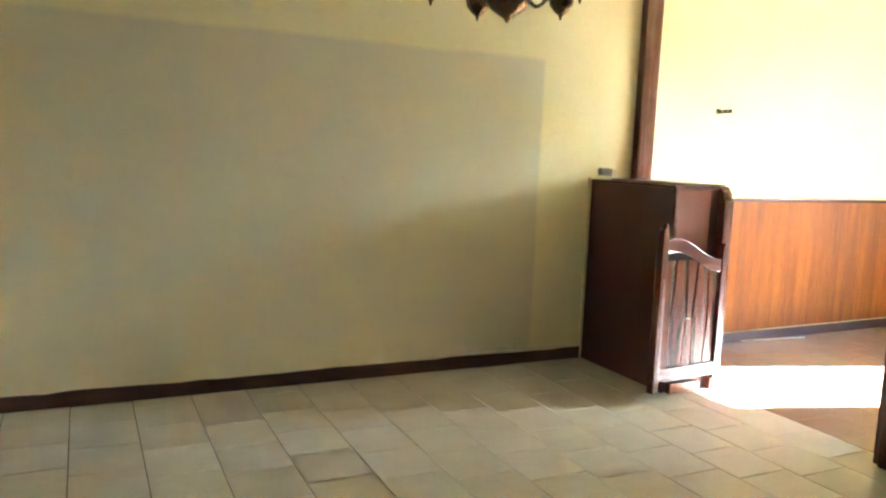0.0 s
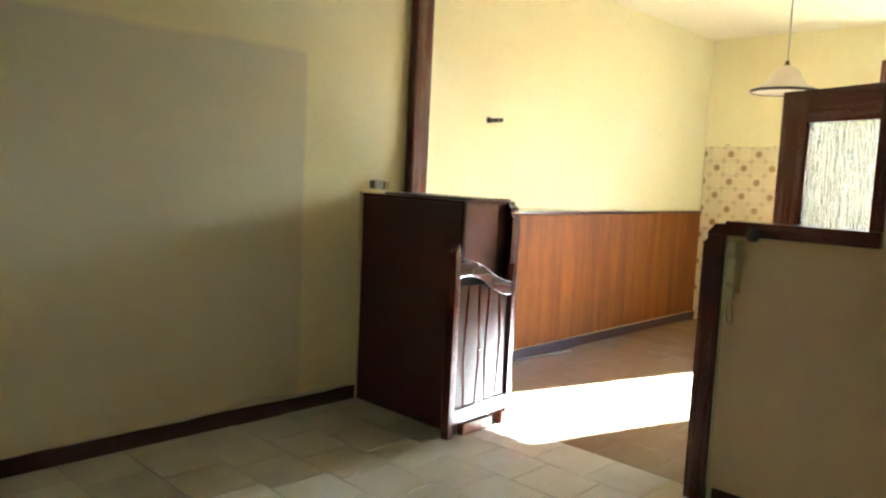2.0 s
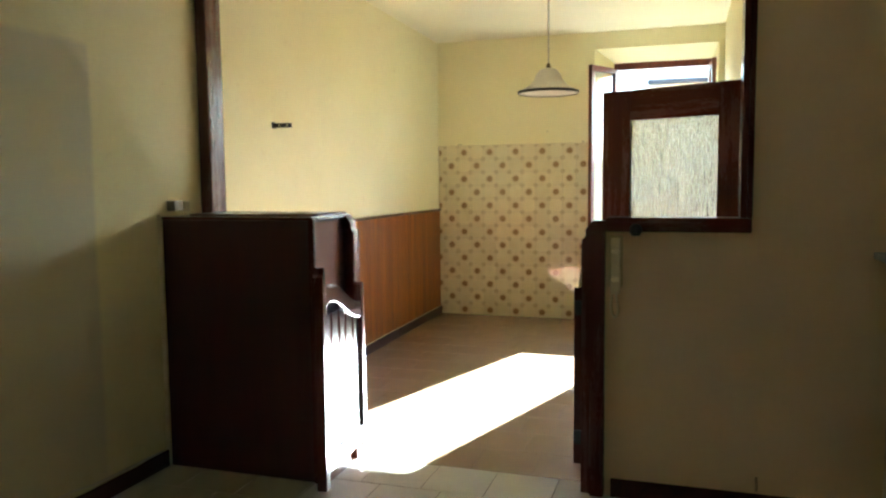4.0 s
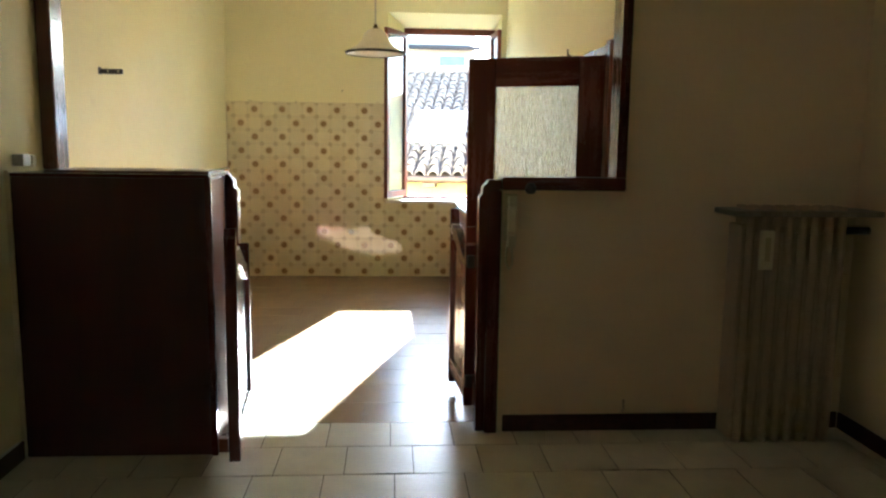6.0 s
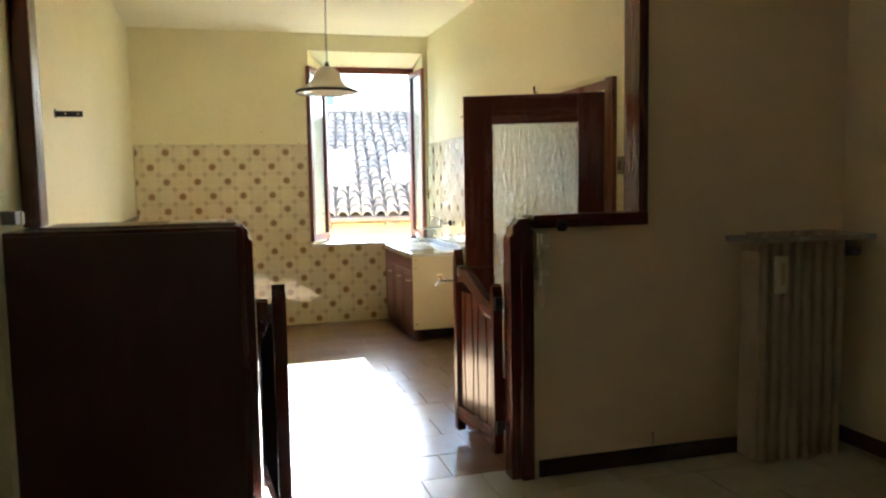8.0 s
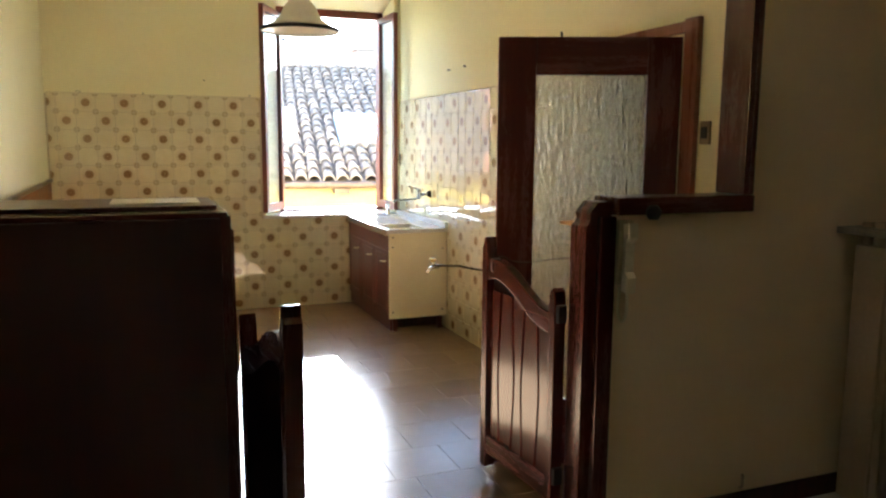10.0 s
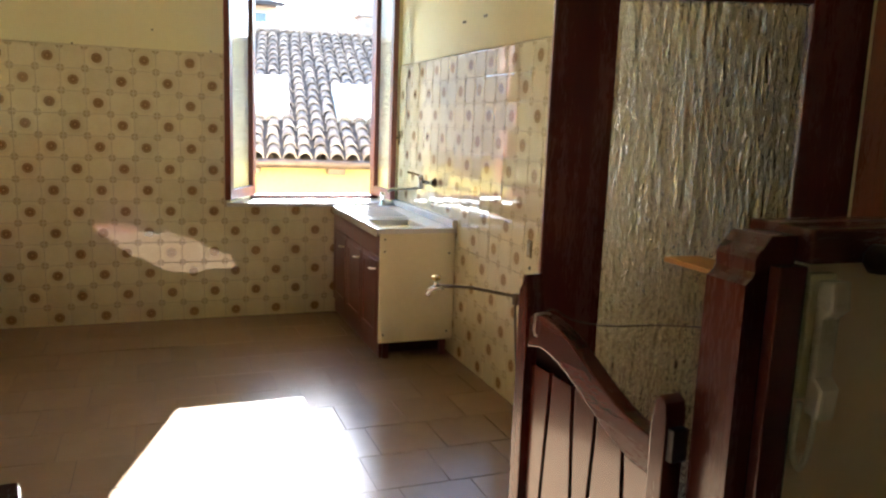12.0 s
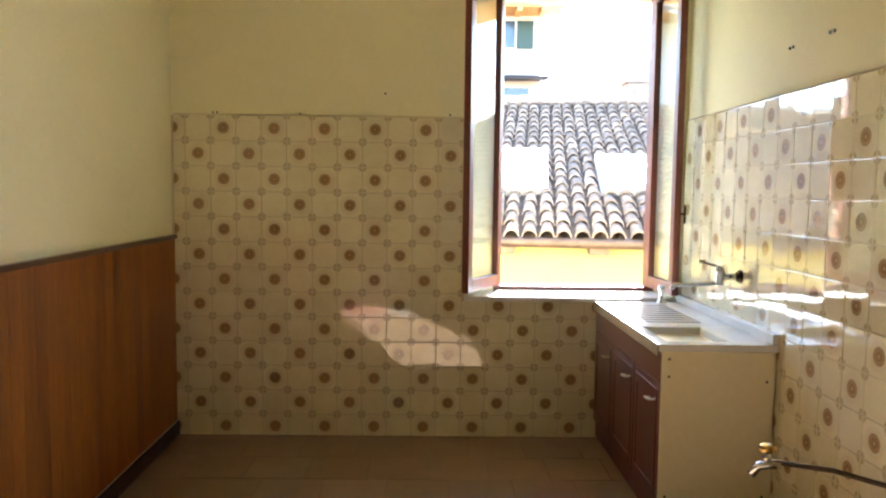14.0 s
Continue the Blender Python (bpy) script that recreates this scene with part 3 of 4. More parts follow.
h = part("door_handle", box(DW - 0.09, -0.025, 0.93, DW - 0.05, -0.021, 1.13, bevel=0.003), brass, door, "brass handle plate", world_space=False)
part("lever", tube(bmesh.new(), [(DW - 0.07, -0.02, 1.06), (DW - 0.07, -0.06, 1.06), (DW - 0.085, -0.066, 1.06), (DW - 0.18, -0.066, 1.055)], 0.008), brass, h, world_space=False)
bm = bmesh.new()
slab(bm, 4.035, YS + 0.046, 0, 4.125, YS + 0.075, 2.105, bevel=0.004)
slab(bm, 4.995, YS + 0.001, 0, 5.09, YS + 0.035, 2.105, bevel=0.004)
slab(bm, 4.1255, YS + 0.001, 2.055, 4.9945, YS + 0.034, 2.105, bevel=0.004)
structure("trim", bm, red_wood, "reddish varnished door casing", "trim")
YP = YS + 0.045
sw = thing("light_switch", (3.985, YP, 1.60), "square tan light switch with a dark rocker", "switch")
part("plate", box(3.95, YP + 0.001, 1.555, 4.012, YP + 0.012, 1.655, bevel=0.003), switch_tan, sw)
part("rocker", box(3.963, YP + 0.0122, 1.58, 3.999, YP + 0.018, 1.63, bevel=0.002), black_metal, sw, "dark rocker")

# ---------------------------------------------------------------- window
structure("window_sill", box(8.40, 1.60, 0.847, 8.80, 2.90, 0.877, bevel=0.004), marble, "pale marble window sill", "window sill")
win = thing("window_1", (8.75, 2.195, 0.88), "open casement window with reddish brown wooden frame", "window", kind="structure")
part("frame_post", box(8.725, WY0 + 0.001, 0.878, 8.785, WY0 + 0.06, 2.828, bevel=0.003), sash_wood, win)
part("frame_post", box(8.725, WY1 - 0.04, 0.878, 8.785, WY1 - 0.001, 2.828, bevel=0.003), sash_wood, win)
part("frame_head", box(8.725, WY0 + 0.061, 2.757, 8.785, WY1 - 0.041, 2.828, bevel=0.003), sash_wood, win)
part("frame_foot", box(8.725, WY0 + 0.061, 0.878, 8.785, WY1 - 0.041, 0.905, bevel=0.003), sash_wood, win)


def sash(hinge, free, label, handle):
    """A glazed casement from its hinge to its free edge, in plan."""
    w = math.hypot(free[0] - hinge[0], free[1] - hinge[1])
    s = part("sash", bmesh.new(), sash_wood, win, label, world_space=False)
    m = win.matrix_basis.inverted() @ pose(hinge[0], hinge[1], 0, 0, 0, math.degrees(math.atan2(free[1] - hinge[1], free[0] - hinge[0])))

    def put(name, bm, mt, lab=""):
        bm.transform(m)
        o = part(name, bm, mt, s, lab, world_space=False)
        return o
    z0, z1, b = 0.912, 2.765, 0.058
    bm = bmesh.new()
    slab(bm, 0, -0.022, z0, b, 0.022, z1, bevel=0.005)
    slab(bm, w - b, -0.022, z0, w, 0.022, z1, bevel=0.005)
    slab(bm, b + 0.0005, -0.021, z0, w - b - 0.0005, 0.021, z0 + 0.075, bevel=0.005)
    slab(bm, b + 0.0005, -0.021, z1 - b, w - b - 0.0005, 0.021, z1, bevel=0.005)
    bm.transform(m)
    bm.to_mesh(s.data)
    bm.free()
    pane = put("pane", box(b - 0.006, -0.002, z0 + 0.07, w - b + 0.006, 0.002, z1 - b + 0.006), clear_glass)
    pane.visible_shadow = False
    if handle:
        bm = box(w - 0.042, 0.0225, 1.33, w - 0.022, 0.028, 1.46, bevel=0.002)
        tube(bm, [(w - 0.032, 0.026, 1.395), (w - 0.032, 0.055, 1.395)], 0.007, 10)
        put("window_catch", tube(bm, [(w - 0.032, 0.055, 1.45), (w - 0.032, 0.057, 1.395), (w - 0.032, 0.055, 1.34)], 0.008, 10), old_brass, "brass window handle")
    else:
        put("window_catch", box(w - 0.036, -0.028, 1.37, w - 0.016, -0.0225, 1.43, bevel=0.002), old_brass, "small brass catch plate")


sash((8.722, 2.672), (8.262, 2.905), "casement standing open into the room", False)
sash((8.722, 1.690), (8.245, 1.668), "casement standing open along the side wall", True)

# ---------------------------------------------------------------- wainscot
KINK = math.degrees(math.atan2(YK - YN, XE - XP1))


def north(x):
    """The kitchen's north wall runs slightly out of square."""
    return YN + (YK - YN) * (x - XP1) / (XE - XP1)


wains = tagged(new("wall_panelling"), "varnished orange pine panelling along the wall", "panelling", kind="structure")
PW = 0.093
plank_bm = box(-PW / 2 + 0.0004, -0.014, 0.0, PW / 2 - 0.0004, 0.0, 1.115, bevel=0.0016)
plank = mesh_of("plank", plank_bm, pine)
k = 0
while 3.87 + PW * (k + 1) < XE - 0.012:
    o = new("plank", plank)
    o.parent = wains
    x = 3.87 + PW * (k + 0.5)
    o.matrix_basis = pose(x, north(x) - 0.001, 0.09, 0, 0, KINK)
    k += 1
for nm, z0, z1, d0, d1 in (("cap_rail", 1.206, 1.232, 0.001, 0.030), ("base_rail", 0.0, 0.085, 0.016, 0.030)):
    bm = prism(bmesh.new(), [(3.87, north(3.87) - d1), (3.87, north(3.87) - d0), (XE - 0.011, north(XE) - d0), (XE - 0.011, north(XE) - d1)], "z", z0, z1, 0.004)
    part(nm, bm, dark_wood_x if z0 else skirt_wood, wains, "dark stained rail")

# ---------------------------------------------------------------- sink unit
SX0, SX1, SY = 7.11, 8.435, 2.085
unit = thing("sink_cabinet", (7.77, 1.83, 0), "red-brown sink cabinet with a cream side panel", "cabinet")
part("body", box(SX0 + 0.02, YS + 0.012, 0.115, SX1 - 0.001, SY - 0.02, 0.83), cream_lam, unit)
part("side_panel", box(SX0, YS + 0.03, 0.115, SX0 + 0.019, SY, 0.832, bevel=0.002), cream_lam, unit, "cream laminate side panel")
# dark block fills the open space below to stand for its shadow
part("plinth", box(SX0 + 0.16, YS + 0.03, 0, SX1 - 0.002, SY - 0.05, 0.114), skirt_wood, unit, "dark block in place of the shadow under the cabinet")
part("kickboard", box(SX0 + 0.02, SY - 0.03, 0.012, SX1 - 0.003, SY - 0.012, 0.113, bevel=0.002), red_lam, unit)
for x, y in ((SX0 + 0.05, SY - 0.06), (SX0 + 0.05, YS + 0.07)):
    part("leg", box(x - 0.02, y - 0.02, 0, x + 0.02, y + 0.02, 0.1145, bevel=0.003), red_lam, unit)
for y, z in ((SY - 0.03, 0.80), (SY - 0.03, 0.72), (YS + 0.06, 0.70), (SY - 0.03, 0.17), (YS + 0.06, 0.17)):
    part("screw", tube(bmesh.new(), [(SX0 + 0.001, y, z), (SX0 - 0.002, y, z)], 0.006, 10), black_metal, unit)
part("fascia", box(SX0 + 0.02, SY - 0.019, 0.685, SX1 - 0.002, SY + 0.002, 0.812, bevel=0.003), red_lam, unit)
for x0, x1 in ((SX0 + 0.02, 7.545), (7.55, 7.985), (7.99, SX1 - 0.002)):
    d = part("cabinet_door", box(x0, SY - 0.019, 0.118, x1 - 0.003, SY + 0.002, 0.680, bevel=0.003), red_lam, unit)
    bm = bmesh.new()
    for a0, b0, a1, b1 in ((x0 + 0.03, 0.15, x1 - 0.033, 0.19), (x0 + 0.03, 0.61, x1 - 0.033, 0.65), (x0 + 0.03, 0.1905, x0 + 0.07, 0.6095), (x1 - 0.073, 0.1905, x1 - 0.033, 0.6095)):
        slab(bm, a0, SY + 0.0025, b0, a1, SY + 0.008, b1, bevel=0.002)
    part("moulding", bm, red_lam, d)
    part("handle", tube(bmesh.new(), curve_points([(x0 + 0.05, SY + 0.006, 0.600), (x0 + 0.055, SY + 0.032, 0.595), (x0 + 0.12, SY + 0.034, 0.59), (x0 + 0.125, SY + 0.006, 0.585)], 4), 0.006, 8), ivory, d, "pale bow handle")
top = thing("kitchen_sink", (7.77, 1.83, 0.834), "white enamel sink top with a sunken bowl", "sink")
BX0, BX1, BY0, BY1 = 7.165, 7.545, 1.76, 2.055
bm = bmesh.new()
slab(bm, SX0 - 0.006, YS + 0.012, 0.834, BX0, SY + 0.02, 0.868, bevel=0.006)
slab(bm, BX1, YS + 0.012, 0.834, SX1 - 0.001, SY + 0.02, 0.868, bevel=0.006)
slab(bm, BX0 + 0.0005, YS + 0.012, 0.834, BX1 - 0.0005, BY0, 0.868, bevel=0.006)
slab(bm, BX0 + 0.0005, BY1, 0.834, BX1 - 0.0005, SY + 0.02, 0.868, bevel=0.006)
part("worktop", bm, white_enamel, top)
bm = bmesh.new()
slab(bm, BX0 + 0.001, BY0 + 0.001, 0.70, BX0 + 0.008, BY1 - 0.001, 0.864)
slab(bm, BX1 - 0.008, BY0 + 0.001, 0.70, BX1 - 0.001, BY1 - 0.001, 0.864)
slab(bm, BX0 + 0.0085, BY0 + 0.001, 0.70, BX1 - 0.0085, BY0 + 0.008, 0.864)
slab(bm, BX0 + 0.0085, BY1 - 0.008, 0.70, BX1 - 0.0085, BY1 - 0.001, 0.864)
slab(bm, BX0 + 0.0085, BY0 + 0.0085, 0.70, BX1 - 0.0085, BY1 - 0.0085, 0.708)
bowl = part("bowl", bm, white_enamel, top)
part("drain", lathe(bmesh.new(), [(0, 0.712), (0.03, 0.712), (0.036, 0.709), (0.036, 0.7085)], 20, ((BX0 + BX1) / 2, (BY0 + BY1) / 2, 0)), steel, bowl)
bm = bmesh.new()
for i in range(9):
    slab(bm, 7.66 + 0.07 * i, 1.72, 0.8685, 7.69 + 0.07 * i, 2.0, 0.873, bevel=0.002)
part("drainer_ribs", bm, white_enamel, top)
part("front_strip", box(SX0 - 0.004, SY + 0.0205, 0.815, SX1 - 0.002, SY + 0.026, 0.868, bevel=0.002), steel, top, "bright metal front strip")
part("upstand", box(SX0 - 0.004, YS + 0.011, 0.8685, SX1 - 0.002, YS + 0.045, 0.915, bevel=0.006), white_enamel, top, "white upstand against the wall")
part("overflow_slots", box(BX1 - 0.0085, 1.86, 0.815, BX1 - 0.0100, 1.96, 0.825), black_metal, bowl)

top.location.z -= 0.012
unit.scale.z = 0.986
tap = thing("wall_tap", (7.55, YS + 0.012, 1.108), "chrome wall tap with a lever and a long spout", "tap")
bm = tube(bmesh.new(), [(7.55, YS + 0.0095, 1.108), (7.55, YS + 0.018, 1.108)], 0.034, 18)
part("rosette", tube(bm, [(7.55, YS + 0.0185, 1.108), (7.55, YS + 0.03, 1.108)], 0.026, 18), old_brass, tap, "tarnished wall rosette")
bm = tube(bmesh.new(), [(7.55, YS + 0.0305, 1.108), (7.575, YS + 0.075, 1.106), (7.585, YS + 0.095, 1.105)], 0.017, 14)
part("body", lathe(bm, [(0, -0.045), (0.019, -0.045), (0.023, -0.035), (0.023, 0.022), (0.026, 0.028), (0.022, 0.052), (0, 0.055)], 18, (7.59, YS + 0.098, 1.105)), steel, tap)
part("lever", tube(bmesh.new(), [(7.59, YS + 0.098, 1.150), (7.605, YS + 0.125, 1.158), (7.635, YS + 0.19, 1.176)], 0.0065, 10), old_brass, tap, "dark lever")
part("spout", tube(bmesh.new(), curve_points([(7.592, YS + 0.115, 1.068), (7.605, YS + 0.15, 1.063), (7.635, YS + 0.25, 1.054), (7.655, YS + 0.305, 1.050), (7.658, YS + 0.318, 1.028)], 5), 0.010), steel, tap)
cup = thing("drain_plug_holder", (8.20, 1.76, 0.868), "small chrome fitting standing on the sink top", "fitting")
part("base", lathe(bmesh.new(), [(0, 0), (0.03, 0), (0.03, 0.015), (0.016, 0.03), (0.016, 0.08), (0.022, 0.085), (0.022, 0.11), (0, 0.112)], 18, (8.20, 1.76, 0.8685)), steel, cup)

# gas pipe and valve
gas = thing("gas_pipe", (5.95, 1.68, 0), "dark gas pipe rising from the floor with a brass valve", "pipe")
part("pipe", tube(bmesh.new(), [(5.98, 1.64, 0.0), (5.83, 1.765, 0.62), (5.82, 1.772, 0.69), (5.83, 1.785, 0.708), (5.88, 1.85, 0.715), (5.93, 1.96, 0.735), (5.98, 2.06, 0.735), (6.01, 2.12, 0.735)], 0.0075), copper_dark, gas)
part("elbow", lathe(bmesh.new(), [(0, -0.03), (0.017, -0.03), (0.017, 0.022), (0, 0.024)], 12, (5.821, 1.77, 0.695)), copper_dark, gas)
part("valve_body", tube(bmesh.new(), [(5.99, 2.08, 0.728), (6.005, 2.11, 0.724), (6.02, 2.135, 0.715), (6.03, 2.150, 0.685)], 0.0125, 12), steel, gas, "chrome valve body")
part("valve_stem", lathe(bmesh.new(), [(0, 0), (0.011, 0), (0.011, 0.018), (0.007, 0.022), (0.007, 0.034), (0, 0.034)], 12, (6.008, 2.115, 0.732)), steel, gas)
part("valve_knob", lathe(bmesh.new(), [(0, 0.0), (0.018, 0.0), (0.024, 0.006), (0.024, 0.016), (0.017, 0.022), (0, 0.023)], 16, (6.008, 2.115, 0.762)), brass, gas, "yellow round knob")
wire = thing("wire", (4.38, 2.45, 1.04), "thin bare wire tied round the gate", "wire")
part("strand", tube(bmesh.new(), curve_points([(4.30, 2.485, 1.02), (4.30, 2.43, 1.055), (4.24, 2.40, 1.04), (4.14, 2.36, 1.05), (4.02, 2.30, 1.08), (3.865, 2.24, 1.11)], 4), 0.0022, 6), copper_dark, wire)
part("loop", tube(bmesh.new(), curve_points([(4.30, 2.475, 1.045), (4.298, 2.474, 0.99), (4.30, 2.428, 0.985), (4.302, 2.428, 1.04), (4.30, 2.475, 1.045)], 4), 0.003, 6), white_plastic, wire)
shelf_k = thing("wooden_ledge", (3.97, 2.25, 1.21), "small pale wooden ledge behind the stub wall", "ledge")
part("board", box(3.795, 2.17, 1.219, 4.07, 2.268, 1.231, bevel=0.002), orange_wood, shelf_k)

# ---------------------------------------------------------------- lamps
lamp = thing("pendant_lamp", (6.08, 2.97, 2.23), "white bell-shaped pendant lamp with a dark rim", "lamp")
prof = [(0.028, 0.195), (0.06, 0.185), (0.095, 0.15), (0.115, 0.10), (0.15, 0.06), (0.205, 0.028), (0.238, 0.006), (0.235, 0.0), (0.202, 0.022), (0.147, 0.054), (0.111, 0.096), (0.091, 0.145), (0.057, 0.178), (0.026, 0.188), (0.028, 0.195)]
shade = part("shade", lathe(bmesh.new(), prof, 40, (6.08, 2.97, 2.23)), shade_white, lamp)
part("rim", lathe(bmesh.new(), [(0.236, -0.006), (0.243, 0.0), (0.243, 0.012), (0.237, 0.016), (0.236, -0.006)], 40, (6.08, 2.97, 2.23)), black_metal, shade, "dark rim")
part("cap", lathe(bmesh.new(), [(0, 0.235), (0.012, 0.23), (0.02, 0.2), (0.032, 0.192), (0, 0.192)], 18, (6.08, 2.97, 2.23)), old_brass, lamp)
part("cord", tube(bmesh.new(), [(6.08, 2.97, 2.46), (6.08, 2.97, HC - 0.05)], 0.006, 8), cord_white, lamp)
part("bulb", lathe(bmesh.new(), [(0, 0.05), (0.025, 0.06), (0.032, 0.085), (0.02, 0.13), (0.015, 0.19), (0, 0.19)], 16, (6.08, 2.97, 2.23)), shade_white, lamp)
part("ceiling_rose", lathe(bmesh.new(), [(0, -0.06), (0.03, -0.055), (0.05, -0.01), (0.05, 0), (0, 0)], 20, (6.08, 2.97, HC)), shade_white, lamp)

chan = thing("chandelier", (1.68, 2.93, 2.08), "dark brass chandelier with round urn-shaped cups", "chandelier")
urn = [(0, 0), (0.008, 0.006), (0.014, 0.018), (0.04, 0.034), (0.08, 0.062), (0.103, 0.10), (0.107, 0.14), (0.095, 0.18), (0.05, 0.21), (0.03, 0.25), (0.04, 0.28), (0.018, 0.31), (0.012, 0.62), (0, 0.62)]
part("body", lathe(bmesh.new(), urn, 28, (1.68, 2.93, 2.075)), old_brass, chan)
part("rod", tube(bmesh.new(), [(1.68, 2.93, 2.66), (1.68, 2.93, HC)], 0.008, 8), old_brass, chan)
cupp = [(0, 0), (0.005, 0.008), (0.008, 0.022), (0.03, 0.04), (0.052, 0.068), (0.058, 0.095), (0.05, 0.12), (0.02, 0.135), (0.03, 0.15), (0, 0.15)]
for i in range(5):
    a = radians(85.2 + 72 * i)
    cx, cy = 1.68 + 0.335 * math.cos(a), 2.93 + 0.335 * math.sin(a)
    arm = part("arm", tube(bmesh.new(), curve_points([(1.68 + 0.09 * math.cos(a), 2.93 + 0.09 * math.sin(a), 2.22), (1.68 + 0.17 * math.cos(a), 2.93 + 0.17 * math.sin(a), 2.17), (1.68 + 0.25 * math.cos(a), 2.93 + 0.25 * math.sin(a), 2.22), (cx, cy, 2.26)], 4), 0.009, 8), old_brass, chan)
    part("cup", lathe(bmesh.new(), cupp, 20, (cx, cy, 2.13)), old_brass, arm)

# ---------------------------------------------------------------- radiator wall
shelf = thing("radiator_shelf", (3.56, 0.76, 1.19), "grey marble shelf on the wall above the radiator", "shelf")
part("slab", box(3.44, YR + 0.001, 1.185, XP0 - 0.001, 1.145, 1.213, bevel=0.004), grey_marble, shelf)
rad = thing("radiator", (3.57, 0.74, 0), "old cream cast-iron column radiator below a marble shelf", "radiator")
for i in range(8):
    y = 1.03 - 0.068 * i
    bm = bmesh.new()
    for x in (3.50, 3.56, 3.62):
        tube(bm, curve_points([(x + 0.006, y, 0.055), (x, y, 0.085), (x, y, 1.145), (x + 0.006, y, 1.172)], 3), 0.022, 12)
    for z in (0.115, 1.105):
        tube(bm, [(3.515, y, z), (3.635, y, z)], 0.018, 10)
        tube(bm, [(3.56, y - 0.033, z), (3.56, y + 0.033, z)], 0.024, 12)
    if i in (0, 7):
        slab(bm, 3.53, y - 0.015, 0.0, 3.55, y + 0.015, 0.1, bevel=0.004)
        slab(bm, 3.60, y - 0.015, 0.0, 3.63, y + 0.015, 0.1, bevel=0.004)
    part("section", bm, rad_paint, rad)
part("side_cover", box(3.485, 1.058, 0.02, 3.63, 1.085, 1.14, bevel=0.008), rad_paint, rad)
tag = thing("heat_meter", (3.47, 0.97, 1.02), "pale heat meter clipped to the radiator", "meter")
part("case", box(3.450, 0.925, 0.915, 3.477, 0.993, 1.115, bevel=0.006), pale_plastic, tag)
part("window", box(3.448, 0.945, 0.96, 3.4498, 0.973, 1.08), ivory, tag)
valve = thing("radiator_valve", (3.56, 0.45, 1.105), "dark radiator valve beside the wall", "valve")
part("knob", tube(bmesh.new(), [(3.56, 0.518, 1.105), (3.56, 0.47, 1.105), (3.56, 0.445, 1.105), (3.56, 0.372, 1.105)], 0.020, 12), black_metal, valve)
stub = thing("pipe_stub", (3.668, 1.585, 0.105), "short pale pipe stub above the skirting", "pipe")
part("pipe", tube(bmesh.new(), [(3.6795, 1.585, 0.105), (3.668, 1.585, 0.11), (3.664, 1.585, 0.125), (3.663, 1.588, 0.172)], 0.006, 8), rad_paint, stub)

phone = thing("intercom", (3.665, 2.222, 0.88), "pale wall intercom handset with a hanging cord", "intercom")
part("base", box(3.655, 2.192, 1.03, 3.679, 2.258, 1.272, bevel=0.006), ivory, phone)
part("handset", prism(bmesh.new(), [(3.652, 1.26), (3.615, 1.265), (3.61, 1.21), (3.63, 1.19), (3.632, 1.08), (3.612, 1.06), (3.617, 1.0), (3.652, 1.005)], "y", 2.200, 2.244, 0.008), pale_plastic, phone)
part("cord", tube(bmesh.new(), curve_points([(3.665, 2.237, 1.02), (3.664, 2.244, 0.93), (3.66, 2.227, 0.885), (3.658, 2.210, 0.92), (3.64, 2.222, 1.01)], 5), 0.006, 8), pale_plastic, phone)
bell = thing("round_knob", (3.64, 2.132, 1.30), "dark round knob on the stub wall's cap", "knob")
part("knob", lathe(bmesh.new(), [(0, -0.028), (0.018, -0.026), (0.028, -0.01), (0.028, 0.008), (0.016, 0.026), (0, 0.028)], 18, (3.622, 2.132, 1.302)), black_metal, bell)

plate = thing("wall_bracket", (4.60, YN - 0.02, 1.91), "small dark metal bracket on the kitchen wall", "bracket")
part("arm", box(4.628, 4.468, 1.912, 4.652, north(4.64) - 0.005, 1.942, bevel=0.004), black_metal, plate)
part("foot", box(4.615, north(4.64) - 0.0048, 1.908, 4.660, north(4.64) - 0.0005, 1.952, bevel=0.002), black_metal, plate)
for y in (4.49, 4.55):
    part("screw", tube(bmesh.new(), [(4.6275, y, 1.927), (4.624, y, 1.927)], 0.006, 10), steel, plate)
hook = thing("wall_hook", (5.02, YS + 0.01, 2.22), "small dark hook on the wall above the door", "hook")
part("hook", tube(bmesh.new(), [(5.30, YS + 0.001, 2.16), (5.30, YS + 0.02, 2.16), (5.30, YS + 0.022, 2.205)], 0.007, 8), black_metal, hook)
for x in (7.13, 7.16, 6.80, 6.83):
    n = thing("nail_plug", (x, YS + 0.003, 2.147), "small grey plug stuck in the plaster", "wall plug", "wall plugs")
    part("plug", tube(bmesh.new(), [(x, YS + 0.0005, 2.147), (x, YS + 0.006, 2.147)], 0.007, 8), black_metal, n)
# nail holes in the east wall, their darkness drawn as black discs
for y, z in ((4.42, 1.966), (4.395, 1.966), (3.90, 1.964), (3.39, 2.09), (3.00, 1.968)):
    n = thing("nail_plug", (XE - 0.003, y, z), "small dark disc standing for a nail hole in the plaster", "wall plug", "wall plugs")
    part("plug", tube(bmesh.new(), [(XE - 0.0005, y, z), (XE - 0.005, y, z)], 0.006, 8), black_metal, n)
outlet = thing("wall_outlet", (6.08, YS + 0.012, 0.88), "small tarnished outlet plate on the tiled wall", "outlet")
part("plate", box(6.055, YS + 0.0095, 0.845, 6.105, YS + 0.020, 0.935, bevel=0.004), switch_tan, outlet)
part("insert", box(6.066, YS + 0.0202, 0.860, 6.094, YS + 0.023, 0.918, bevel=0.002), socket_grey, outlet)
